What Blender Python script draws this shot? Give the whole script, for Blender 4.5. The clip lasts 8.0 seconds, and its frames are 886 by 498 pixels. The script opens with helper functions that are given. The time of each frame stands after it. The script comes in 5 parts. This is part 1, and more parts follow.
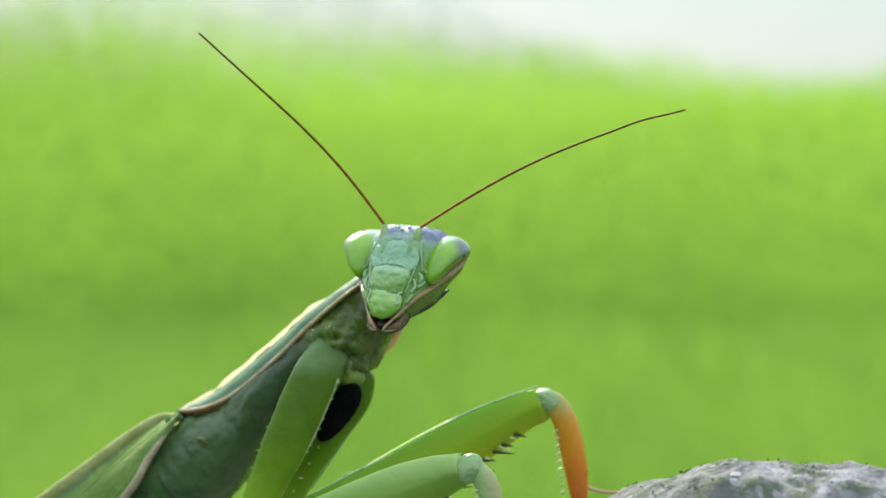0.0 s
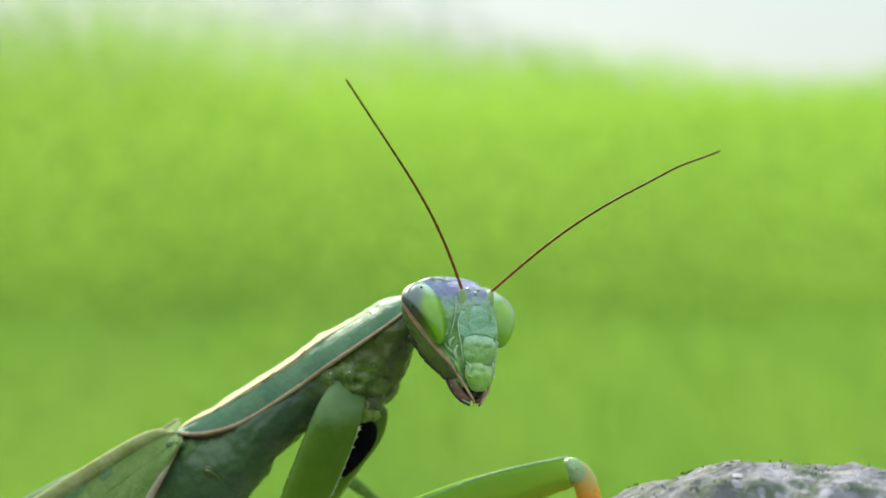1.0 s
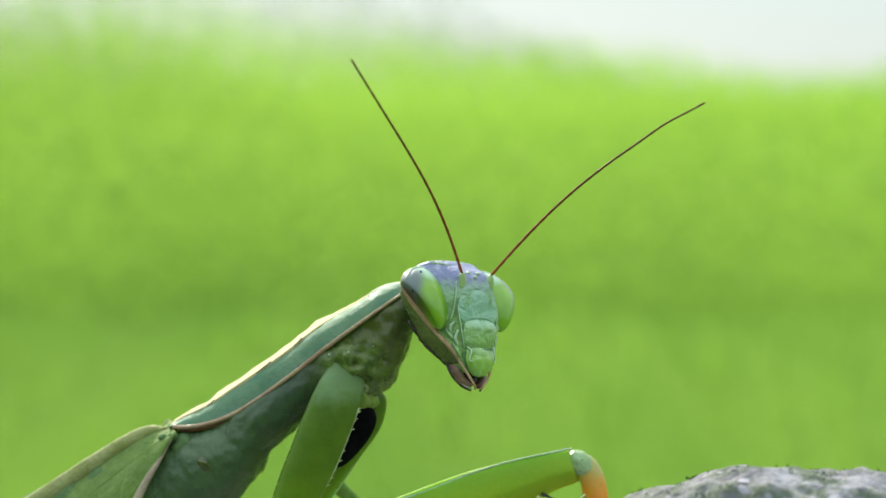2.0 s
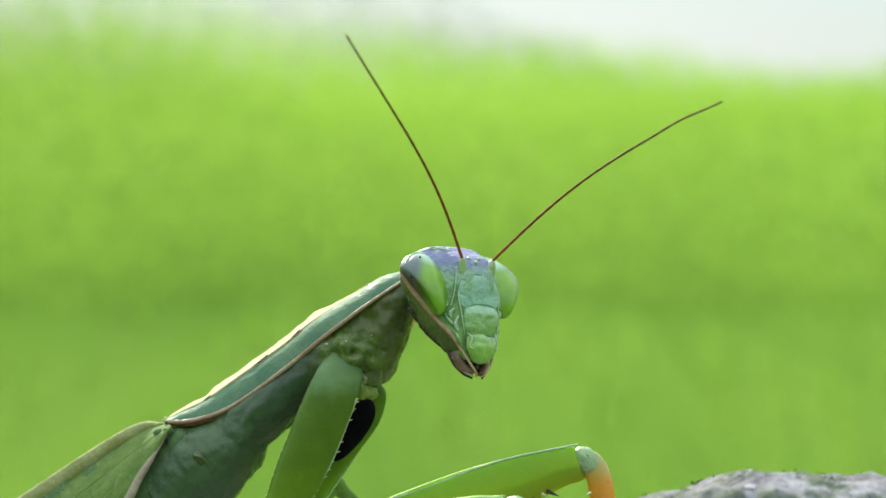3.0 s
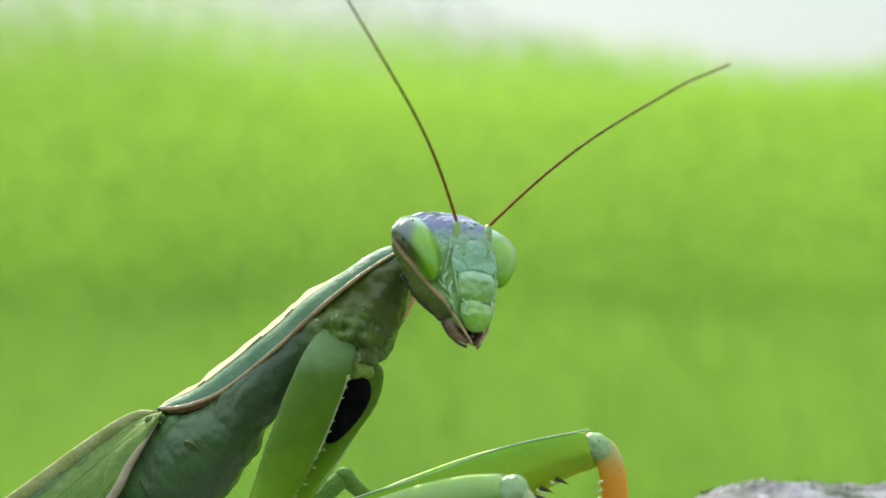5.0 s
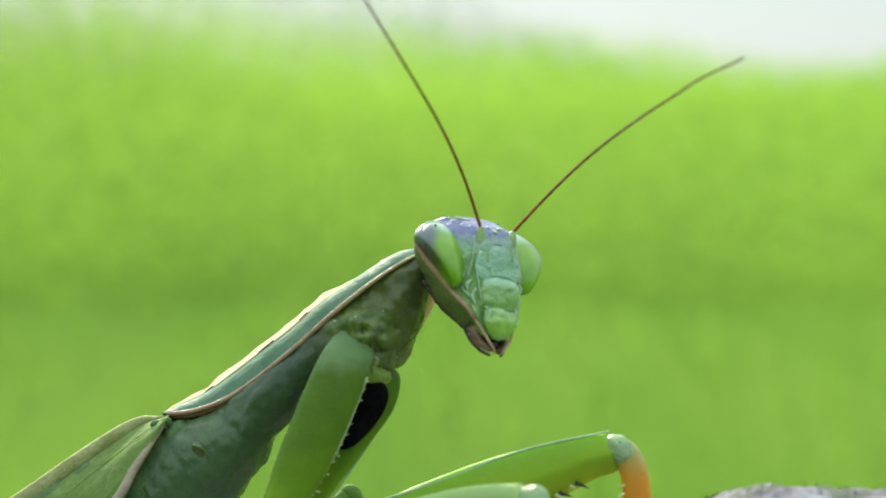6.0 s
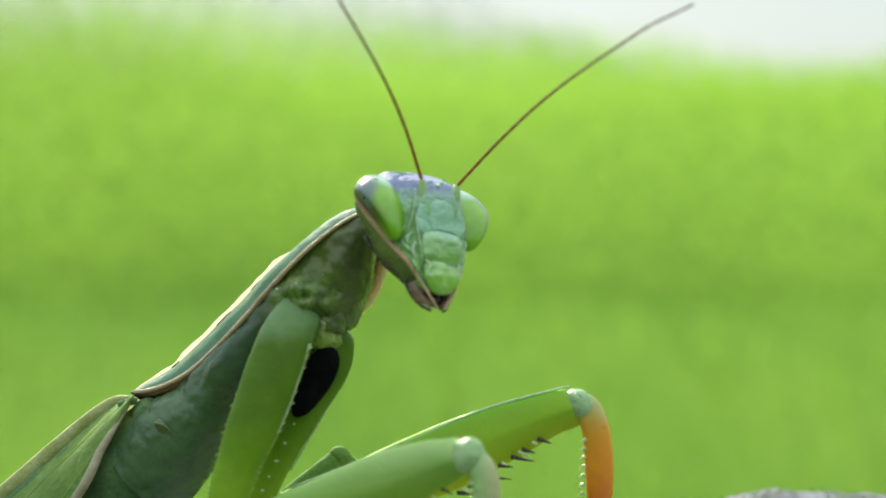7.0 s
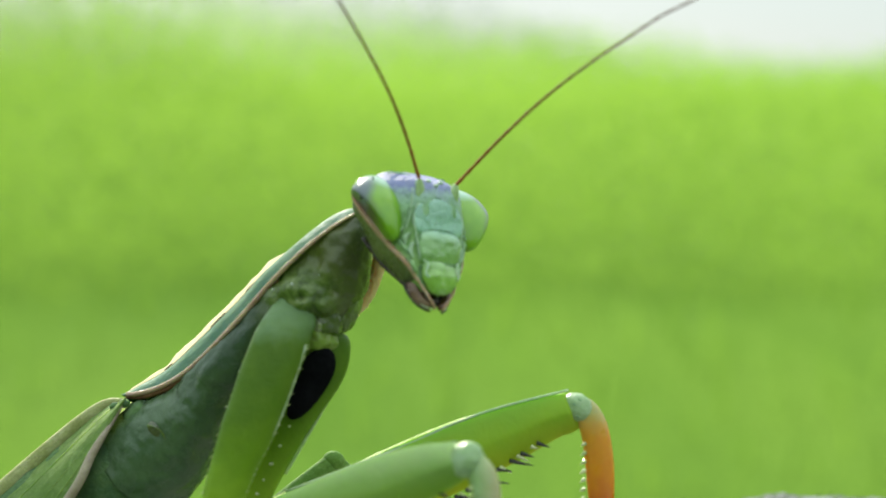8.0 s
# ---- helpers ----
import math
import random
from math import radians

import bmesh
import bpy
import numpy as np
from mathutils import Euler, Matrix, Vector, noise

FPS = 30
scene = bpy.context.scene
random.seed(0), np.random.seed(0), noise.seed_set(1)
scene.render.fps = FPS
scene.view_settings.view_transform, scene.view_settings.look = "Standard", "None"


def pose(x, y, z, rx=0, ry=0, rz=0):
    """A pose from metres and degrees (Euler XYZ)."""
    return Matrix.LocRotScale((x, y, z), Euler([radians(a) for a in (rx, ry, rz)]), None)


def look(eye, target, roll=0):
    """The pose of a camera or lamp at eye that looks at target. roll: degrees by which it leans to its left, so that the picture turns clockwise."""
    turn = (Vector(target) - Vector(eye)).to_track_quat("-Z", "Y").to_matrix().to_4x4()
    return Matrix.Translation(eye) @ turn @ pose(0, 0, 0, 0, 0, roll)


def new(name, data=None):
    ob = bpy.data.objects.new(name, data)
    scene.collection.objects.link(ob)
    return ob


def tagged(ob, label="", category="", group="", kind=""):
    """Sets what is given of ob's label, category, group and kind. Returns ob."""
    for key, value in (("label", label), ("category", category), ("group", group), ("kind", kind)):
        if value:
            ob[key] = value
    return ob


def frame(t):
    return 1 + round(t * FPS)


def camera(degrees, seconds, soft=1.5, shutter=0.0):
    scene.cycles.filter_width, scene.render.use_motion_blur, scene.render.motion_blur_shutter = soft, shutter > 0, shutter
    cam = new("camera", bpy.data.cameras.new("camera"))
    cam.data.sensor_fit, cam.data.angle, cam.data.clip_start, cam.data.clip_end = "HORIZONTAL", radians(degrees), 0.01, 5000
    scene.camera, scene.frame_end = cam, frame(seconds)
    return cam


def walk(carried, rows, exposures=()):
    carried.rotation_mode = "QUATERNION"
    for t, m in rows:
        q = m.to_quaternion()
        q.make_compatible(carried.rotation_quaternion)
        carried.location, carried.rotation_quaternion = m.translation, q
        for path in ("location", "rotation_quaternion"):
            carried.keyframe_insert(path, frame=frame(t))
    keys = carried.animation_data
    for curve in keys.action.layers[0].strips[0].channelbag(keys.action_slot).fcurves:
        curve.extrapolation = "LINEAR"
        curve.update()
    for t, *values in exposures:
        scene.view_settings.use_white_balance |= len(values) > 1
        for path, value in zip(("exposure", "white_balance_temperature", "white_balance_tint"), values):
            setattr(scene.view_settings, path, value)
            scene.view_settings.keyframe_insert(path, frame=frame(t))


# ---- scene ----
# Macro shot: a mantis on a lichen-covered boulder before a blurred sunny meadow.
# Lengths inside the helpers are millimetres in the stand's space: x right, y away, z up.
MM = 0.001
STAND = pose(0, 0, 0.62, -5.2)          # the head's place, tipped with the lens

# ---- camera and its slow push-in ----
cam = camera(28, 8.0, soft=1.5)
cam.data.dof.use_dof = True
cam.data.dof.focus_distance = 0.0972
cam.data.dof.aperture_fstop = 46.0


def stand(x, y, z, rx=0, ry=0, rz=0):
    return STAND @ pose(x * MM, y * MM, z * MM, rx, ry, rz)


def own(x, y, z, rx=0, ry=0, rz=0):
    return pose(x * MM, y * MM, z * MM, rx, ry, rz)


walk(cam, [
    (0.0, stand(0.000, -101.700, -0.976, 90.550)),
    (0.5, stand(0.000, -101.700, -0.976, 90.550)),
    (0.7, stand(0.000, -101.700, -0.976, 90.550)),
    (1.0, stand(0.000, -101.118, -0.931, 90.527)),
    (2.0, stand(0.000, -99.226, -0.783, 90.452)),
    (3.0, stand(0.000, -97.404, -0.640, 90.377)),
    (4.0, stand(0.000, -95.647, -0.503, 90.301)),
    (5.0, stand(0.000, -93.952, -0.371, 90.226)),
    (6.0, stand(0.000, -92.317, -0.243, 90.151)),
    (7.0, stand(0.000, -90.737, -0.119, 90.075)),
    (7.5, stand(0.000, -89.967, -0.059, 90.038)),
    (8.0, stand(0.000, -89.211, 0.000, 90.000)),
], exposures=[(0, 0.47), (8, 0.47)])

# ---- world and sun ----
world = bpy.data.worlds.new("world")
scene.world = world
world.use_nodes = True
wn = world.node_tree
sky = wn.nodes.new("ShaderNodeTexSky")
sky.sky_type = "NISHITA"
sky.sun_disc = False
sky.sun_elevation = radians(25.7)
sky.sun_rotation = radians(-16)
sky.air_density = 1.0
sky.dust_density = 0.5
tone = wn.nodes.new("ShaderNodeHueSaturation")       # thin bright haze over the blue
tone.inputs["Saturation"].default_value = 0.6
wn.links.new(sky.outputs["Color"], tone.inputs["Color"])
veil = wn.nodes.new("ShaderNodeMix")                 # high thin cloud, pale and even
veil.data_type = "RGBA"
veil.inputs[0].default_value = 0.85
veil.inputs[7].default_value = (4.15, 4.9, 4.85, 1)
wn.links.new(tone.outputs["Color"], veil.inputs[6])
where = wn.nodes.new("ShaderNodeTexCoord")           # an even cloud veil is brighter overhead than at the horizon
high = wn.nodes.new("ShaderNodeSeparateXYZ")
wn.links.new(where.outputs["Generated"], high.inputs[0])
gain = wn.nodes.new("ShaderNodeMapRange")
gain.inputs["To Min"].default_value = 1.0
gain.inputs["To Max"].default_value = 2.8
wn.links.new(high.outputs["Z"], gain.inputs["Value"])
dome = wn.nodes.new("ShaderNodeVectorMath")
dome.operation = "SCALE"
wn.links.new(veil.outputs[2], dome.inputs[0])
wn.links.new(gain.outputs["Result"], dome.inputs["Scale"])
wn.links.new(dome.outputs["Vector"], wn.nodes["Background"].inputs["Color"])
wn.nodes["Background"].inputs["Strength"].default_value = 0.10
sun_data = bpy.data.lights.new("sun", "SUN")
sun_data.energy = 5.2
sun_data.angle = radians(0.6)
sun_data.color = (1.0, 0.93, 0.80)
sun = new("sun", sun_data)
sun.matrix_world = look((-0.24, 0.86, 0.43), (0, 0, 0))


# ---- materials ----
def nodes_of(name):
    m = bpy.data.materials.new(name)
    m.use_nodes = True
    return m, m.node_tree, m.node_tree.nodes["Principled BSDF"]


def link(t, a, b):
    t.links.new(a, b)


def noise_node(t, coords, scale, detail=4.0, rough=0.55):
    n = t.nodes.new("ShaderNodeTexNoise")
    n.inputs["Scale"].default_value = scale
    n.inputs["Detail"].default_value = detail
    n.inputs["Roughness"].default_value = rough
    if coords:
        link(t, coords, n.inputs["Vector"])
    return n


def ramp(t, fac, stops):
    r = t.nodes.new("ShaderNodeValToRGB")
    while len(r.color_ramp.elements) < len(stops):
        r.color_ramp.elements.new(0.5)
    for e, (p, c) in zip(r.color_ramp.elements, stops):
        e.position, e.color = p, (*c, 1)
    link(t, fac, r.inputs["Fac"])
    return r


def mix(t, fac, a, b):
    m = t.nodes.new("ShaderNodeMix")
    m.data_type = "RGBA"
    for s, v in ((m.inputs[0], fac), (m.inputs[6], a), (m.inputs[7], b)):
        if isinstance(v, (int, float)):
            s.default_value = v
        elif isinstance(v, tuple):
            s.default_value = (*v, 1)
        else:
            link(t, v, s)
    return m.outputs[2]


def bump(t, p, height, strength, dist):
    b = t.nodes.new("ShaderNodeBump")
    b.inputs["Strength"].default_value = strength
    b.inputs["Distance"].default_value = dist
    link(t, height, b.inputs["Height"])
    link(t, b.outputs["Normal"], p.inputs["Normal"])


def chitin(name, base, blotch, rough=0.38, sss=0.35, depth=0.6, grain=1800, bumpy=0.35, coat=0.0, third=None, glow=(0.7, 1.0, 0.3), spec=0.5, mottle=0.5, fleck=0.35):
    """Insect cuticle: two-scale colour with painted pit shade and glints, pores, light soaking in. depth in mm."""
    m, t, p = nodes_of(name)
    co = t.nodes.new("ShaderNodeTexCoord").outputs["Object"]
    big = noise_node(t, co, grain * 0.28, 3)
    fine = noise_node(t, co, grain * 1.7, 5, 0.65)
    vor = t.nodes.new("ShaderNodeTexVoronoi")
    vor.inputs["Scale"].default_value = grain * 2.2
    link(t, co, vor.inputs["Vector"])
    c = ramp(t, big.outputs["Fac"], [(0.40, base), (0.60, blotch)]).outputs["Color"]
    # dark mottle, which also paints the shade of fine pits
    c = mix(t, ramp(t, fine.outputs["Fac"], [(0.42, (0, 0, 0)), (0.75, (mottle,) * 3)]).outputs["Color"], c,
            third or tuple(0.62 * v for v in base))
    # pale flecks: small glints painted into the colour
    fl = noise_node(t, co, grain * 0.95, 6, 0.7)
    fl.inputs["Distortion"].default_value = 0.9
    c = mix(t, ramp(t, fl.outputs["Fac"], [(0.55, (0, 0, 0)), (0.68, (fleck,) * 3)]).outputs["Color"], c, tuple(min(0.85, 1.35 * v + 0.05) for v in blotch))
    link(t, c, p.inputs["Base Color"])
    r = ramp(t, fine.outputs["Fac"], [(0.35, (rough - 0.12,) * 3), (0.65, (rough + 0.12,) * 3)])
    link(t, r.outputs["Color"], p.inputs["Roughness"])
    p.inputs["Subsurface Weight"].default_value = sss
    p.inputs["Subsurface Radius"].default_value = glow
    p.inputs["Subsurface Scale"].default_value = depth * MM
    p.inputs["Coat Weight"].default_value = coat
    p.inputs["Specular IOR Level"].default_value = spec
    p.inputs["Coat Roughness"].default_value = 0.10
    h = t.nodes.new("ShaderNodeMath")
    h.operation = "MULTIPLY_ADD"
    link(t, vor.outputs["Distance"], h.inputs[0])
    h.inputs[1].default_value = 0.25
    wrinkle = noise_node(t, co, grain * 0.8, 3, 0.5)
    wrinkle.inputs["Distortion"].default_value = 1.6
    k = t.nodes.new("ShaderNodeMath")
    k.operation = "ADD"
    link(t, wrinkle.outputs["Fac"], k.inputs[0])
    link(t, fine.outputs["Fac"], k.inputs[1])
    link(t, k.outputs[0], h.inputs[2])
    bump(t, p, h.outputs[0], bumpy, 0.00028)
    return m


def along(name, mat_args, stops, axis, lo, hi, keep=0.72):
    """Cuticle whose colour runs through stops along one direction, lo to hi in mm."""
    m = chitin(name, **mat_args)
    t = m.node_tree
    p = t.nodes["Principled BSDF"]
    co = t.nodes.new("ShaderNodeTexCoord").outputs["Object"]
    sep = t.nodes.new("ShaderNodeVectorMath")
    sep.operation = "DOT_PRODUCT"
    sep.inputs[1].default_value = axis
    link(t, co, sep.inputs[0])
    mr = t.nodes.new("ShaderNodeMapRange")
    mr.inputs["From Min"].default_value = lo * MM
    mr.inputs["From Max"].default_value = hi * MM
    link(t, sep.outputs["Value"], mr.inputs["Value"])
    wob = noise_node(t, co, 900, 3)
    add = t.nodes.new("ShaderNodeMath")
    add.operation = "MULTIPLY_ADD"
    link(t, wob.outputs["Fac"], add.inputs[0])
    add.inputs[1].default_value = 0.22
    link(t, mr.outputs["Result"], add.inputs[2])
    sub = t.nodes.new("ShaderNodeMath")
    sub.operation = "SUBTRACT"
    link(t, add.outputs[0], sub.inputs[0])
    sub.inputs[1].default_value = 0.11
    grad = ramp(t, sub.outputs[0], stops).outputs["Color"]
    old = p.inputs["Base Color"].links[0].from_socket
    link(t, mix(t, keep, old, grad), p.inputs["Base Color"])
    return m


# the upper stops paint the sky's lilac sheen on the green crown
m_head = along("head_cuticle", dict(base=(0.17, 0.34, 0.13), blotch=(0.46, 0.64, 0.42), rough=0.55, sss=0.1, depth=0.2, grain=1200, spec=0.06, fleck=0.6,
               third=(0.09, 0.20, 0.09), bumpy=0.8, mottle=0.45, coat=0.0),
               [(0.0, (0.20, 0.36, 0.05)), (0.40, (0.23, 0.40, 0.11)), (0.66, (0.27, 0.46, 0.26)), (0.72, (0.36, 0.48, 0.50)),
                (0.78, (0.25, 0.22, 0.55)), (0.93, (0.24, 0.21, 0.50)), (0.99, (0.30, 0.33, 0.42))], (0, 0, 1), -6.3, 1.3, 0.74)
m_front = along("face_plate", dict(base=(0.13, 0.29, 0.11), blotch=(0.30, 0.47, 0.33), rough=0.20, sss=0.1, depth=0.2, grain=1000, bumpy=0.6, third=(0.07, 0.17, 0.09), mottle=0.7, spec=0.7, fleck=0.4, coat=0.8),
                [(0.0, (0.23, 0.46, 0.06)), (0.35, (0.30, 0.52, 0.17)), (0.55, (0.30, 0.60, 0.46)), (0.75, (0.18, 0.43, 0.31)), (1.0, (0.22, 0.48, 0.37))], (0, 0, 1), -4.6, -0.8, 0.6)
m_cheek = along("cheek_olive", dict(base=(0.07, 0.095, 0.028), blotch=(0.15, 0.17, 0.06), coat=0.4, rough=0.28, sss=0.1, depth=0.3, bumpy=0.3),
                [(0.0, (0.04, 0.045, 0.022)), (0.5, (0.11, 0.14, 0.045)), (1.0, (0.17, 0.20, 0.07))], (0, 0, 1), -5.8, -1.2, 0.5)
m_margin = chitin("margin_pale", (0.36, 0.54, 0.33), (0.50, 0.65, 0.48), 0.28, 0.2, 0.2, bumpy=0.25)
m_socket = chitin("socket_lime", (0.27, 0.42, 0.14), (0.40, 0.53, 0.28), 0.3, 0.3, 0.2, bumpy=0.3)
m_suture = chitin("suture_dark", (0.11, 0.22, 0.10), (0.17, 0.31, 0.16), 0.3, 0.0, 0.2)
m_labrum = along("labrum_green", dict(base=(0.22, 0.44, 0.10), blotch=(0.33, 0.55, 0.12), rough=0.2, sss=0.15, depth=0.3, grain=900, bumpy=0.35, third=(0.08, 0.21, 0.025), coat=0.8, mottle=0.75, spec=0.7),
                 [(0.0, (0.15, 0.33, 0.03)), (0.35, (0.24, 0.46, 0.06)), (0.7, (0.30, 0.52, 0.10)), (1.0, (0.28, 0.47, 0.20))], (0, 0, 1), -5.8, -4.2, 0.55)
m_mouth = chitin("mouth_dark", (0.012, 0.008, 0.008), (0.035, 0.02, 0.016), 0.3, 0.0, 0.2)
m_jaw = chitin("jaw_brown", (0.11, 0.055, 0.04), (0.26, 0.15, 0.11), 0.28, 0.2, 0.2, third=(0.05, 0.03, 0.025))
m_pink = chitin("pink_cuticle", (0.42, 0.25, 0.16), (0.52, 0.36, 0.25), 0.32, 0.3, 0.3, third=(0.22, 0.11, 0.07), glow=(1.0, 0.5, 0.25))
m_rim = chitin("rim_pink", (0.36, 0.22, 0.16), (0.46, 0.32, 0.24), 0.55, 0.4, 0.4, third=(0.26, 0.15, 0.11))
m_russet = chitin("russet_shade", (0.16, 0.07, 0.04), (0.24, 0.12, 0.07), 0.5, 0.2, 0.3, spec=0.2)
m_amber = chitin("amber_edge", (0.66, 0.44, 0.26), (0.74, 0.56, 0.38), 0.36, 0.6, 0.6, glow=(1.0, 0.6, 0.25), third=(0.55, 0.30, 0.12))
m_ridge = chitin("ridge_green", (0.36, 0.47, 0.32), (0.46, 0.56, 0.42), 0.75, 0.2, 0.3, spec=0.05)
m_pale = chitin("pale_edge", (0.30, 0.42, 0.20), (0.48, 0.55, 0.36), 0.4, 0.4, 0.4)
m_shield = chitin("shield_green", (0.08, 0.185, 0.118), (0.135, 0.24, 0.15), 0.62, 0.2, 0.4, grain=1000, third=(0.20, 0.25, 0.15), bumpy=0.3, spec=0.06, mottle=0.45, fleck=0.2)
m_keel = chitin("keel_cream", (0.60, 0.50, 0.28), (0.70, 0.60, 0.37), 0.40, 0.6, 0.5, grain=1200, third=(0.20, 0.22, 0.12), glow=(1.0, 0.8, 0.5))
keel_t = m_keel.node_tree                              # a thin ridge that lets the sun through
glow = keel_t.nodes.new("ShaderNodeBsdfTranslucent")
glow.inputs["Color"].default_value = (0.86, 0.80, 0.64, 1)
both = keel_t.nodes.new("ShaderNodeMixShader")
both.inputs[0].default_value = 0.7
link(keel_t, keel_t.nodes["Principled BSDF"].outputs[0], both.inputs[1])
link(keel_t, glow.outputs[0], both.inputs[2])
link(keel_t, both.outputs[0], keel_t.nodes["Material Output"].inputs["Surface"])
# the last stops darken the front end, painting the head's shadow there
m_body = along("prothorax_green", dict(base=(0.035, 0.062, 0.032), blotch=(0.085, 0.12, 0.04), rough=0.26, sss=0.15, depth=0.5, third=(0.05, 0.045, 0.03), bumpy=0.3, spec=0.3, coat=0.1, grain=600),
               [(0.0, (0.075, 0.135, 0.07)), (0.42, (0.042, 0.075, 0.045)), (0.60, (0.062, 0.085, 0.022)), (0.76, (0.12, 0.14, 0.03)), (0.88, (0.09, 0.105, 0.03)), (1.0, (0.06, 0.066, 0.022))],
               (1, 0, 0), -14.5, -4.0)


def joint_skin(m, centre, near, far):
    """Moist olive skin round the legs' joints, passing softly into the body's own colour."""
    t = m.node_tree
    p = t.nodes["Principled BSDF"]
    co = t.nodes.new("ShaderNodeTexCoord").outputs["Object"]
    d = t.nodes.new("ShaderNodeVectorMath")
    d.operation = "DISTANCE"
    link(t, co, d.inputs[0])
    d.inputs[1].default_value = [c * MM for c in centre]
    wob = noise_node(t, co, 800, 4, 0.6)
    add = t.nodes.new("ShaderNodeMath")
    add.operation = "MULTIPLY_ADD"
    link(t, wob.outputs["Fac"], add.inputs[0])
    add.inputs[1].default_value = 1.6 * MM
    link(t, d.outputs["Value"], add.inputs[2])
    r = t.nodes.new("ShaderNodeMapRange")
    r.interpolation_type = "SMOOTHSTEP"
    r.inputs["From Min"].default_value = (near + 0.8) * MM
    r.inputs["From Max"].default_value = (far + 0.8) * MM
    r.inputs["To Min"].default_value = 1.0
    r.inputs["To Max"].default_value = 0.0
    link(t, add.outputs[0], r.inputs["Value"])
    spots = noise_node(t, co, 1500, 5, 0.65)
    spots.inputs["Distortion"].default_value = 0.8
    skin = ramp(t, spots.outputs["Fac"], [(0.32, (0.05, 0.075, 0.02)), (0.5, (0.10, 0.155, 0.035)), (0.62, (0.17, 0.22, 0.075)), (0.74, (0.26, 0.28, 0.14))]).outputs["Color"]
    link(t, mix(t, r.outputs["Result"], p.inputs["Base Color"].links[0].from_socket, skin), p.inputs["Base Color"])


joint_skin(m_body, (-7.2, -0.2, -2.5), 0.9, 2.6)
m_abd = chitin("abdomen_green", (0.085, 0.155, 0.075), (0.13, 0.21, 0.09), 0.75, 0.3, 0.7, spec=0.05)
m_joint = chitin("joint_membrane", (0.075, 0.115, 0.022), (0.14, 0.19, 0.05), 0.28, 0.4, 0.6, grain=900, bumpy=0.3, mottle=0.6, fleck=0.4, third=(0.045, 0.06, 0.02), coat=0.4)
m_joint_pale = chitin("joint_pale", (0.20, 0.25, 0.10), (0.32, 0.36, 0.20), 0.24, 0.4, 0.6, grain=1100, bumpy=0.3, mottle=0.6, third=(0.10, 0.13, 0.05), coat=0.5)
m_bulge = chitin("joint_bulge", (0.20, 0.29, 0.05), (0.27, 0.34, 0.08), 0.30, 0.4, 0.6, grain=900, bumpy=0.15, mottle=0.4, third=(0.14, 0.22, 0.04))
m_wet, wet_t, wet_p = nodes_of("moisture")
wet_p.inputs["Base Color"].default_value = (0.5, 0.55, 0.5, 1)
wet_p.inputs["Roughness"].default_value = 0.05
wet_p.inputs["Coat Weight"].default_value = 1.0
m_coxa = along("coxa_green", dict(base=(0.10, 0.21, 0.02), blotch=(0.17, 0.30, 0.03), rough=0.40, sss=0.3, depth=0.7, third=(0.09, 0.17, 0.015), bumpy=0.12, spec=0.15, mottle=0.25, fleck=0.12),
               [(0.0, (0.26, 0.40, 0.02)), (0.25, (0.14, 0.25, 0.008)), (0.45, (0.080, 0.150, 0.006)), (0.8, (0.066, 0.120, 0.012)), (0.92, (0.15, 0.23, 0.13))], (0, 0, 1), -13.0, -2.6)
m_shin = chitin("leg_green", (0.11, 0.21, 0.05), (0.17, 0.28, 0.08), 0.75, 0.3, 0.6, spec=0.04)
FEM = dict(base=(0.22, 0.40, 0.03), blotch=(0.30, 0.46, 0.04), rough=0.55, sss=0.40, depth=1.0, grain=700, third=(0.20, 0.36, 0.04), spec=0.10, fleck=0.2, bumpy=0.15)
m_femur = along("femur_green", FEM, [(0.0, (0.42, 0.38, 0.02)), (0.25, (0.36, 0.44, 0.02)), (0.5, (0.27, 0.42, 0.03)), (0.85, (0.21, 0.38, 0.05)), (1.0, (0.25, 0.40, 0.12))], (-0.33, 0, 0.943), -1.9, 1.9)
m_femur_near = along("femur_near", FEM, [(0.0, (0.34, 0.42, 0.05)), (0.35, (0.24, 0.39, 0.07)), (0.7, (0.25, 0.39, 0.14)), (1.0, (0.39, 0.51, 0.27))], (-0.273, 0, 0.962), -1.4, 1.4)
m_knee = along("knee_pale", dict(base=(0.25, 0.40, 0.15), blotch=(0.42, 0.54, 0.32), rough=0.36, sss=0.4, depth=0.5, bumpy=0.35, third=(0.18, 0.30, 0.10), grain=1100, spec=0.3),
               [(0.0, (0.24, 0.40, 0.10)), (0.45, (0.31, 0.46, 0.20)), (1.0, (0.52, 0.36, 0.22))], (1, 0, 0), -0.6, 1.6, 0.65)
m_cap = chitin("knee_cap", (0.25, 0.40, 0.16), (0.38, 0.51, 0.31), 0.36, 0.3, 0.4, grain=900, bumpy=0.6, third=(0.15, 0.27, 0.08), spec=0.35, fleck=0.4, mottle=0.6)
m_orange = along("tibia_orange", dict(base=(0.66, 0.28, 0.012), blotch=(0.74, 0.36, 0.02), rough=0.38, sss=0.45, depth=0.8, glow=(1.0, 0.45, 0.08),
                 third=(0.46, 0.13, 0.015), bumpy=0.12, grain=800),
                 [(0.0, (0.36, 0.045, 0.008)), (0.3, (0.50, 0.12, 0.008)), (0.55, (0.60, 0.23, 0.012)), (0.76, (0.60, 0.27, 0.025)), (0.87, (0.50, 0.36, 0.10)), (0.96, (0.32, 0.44, 0.18))], (0, 0, 1), -6.5, 0.2)
m_black = chitin("coxal_mark", (0.003, 0.003, 0.004), (0.006, 0.006, 0.008), 0.85, 0.0, 0.1, fleck=0.0)
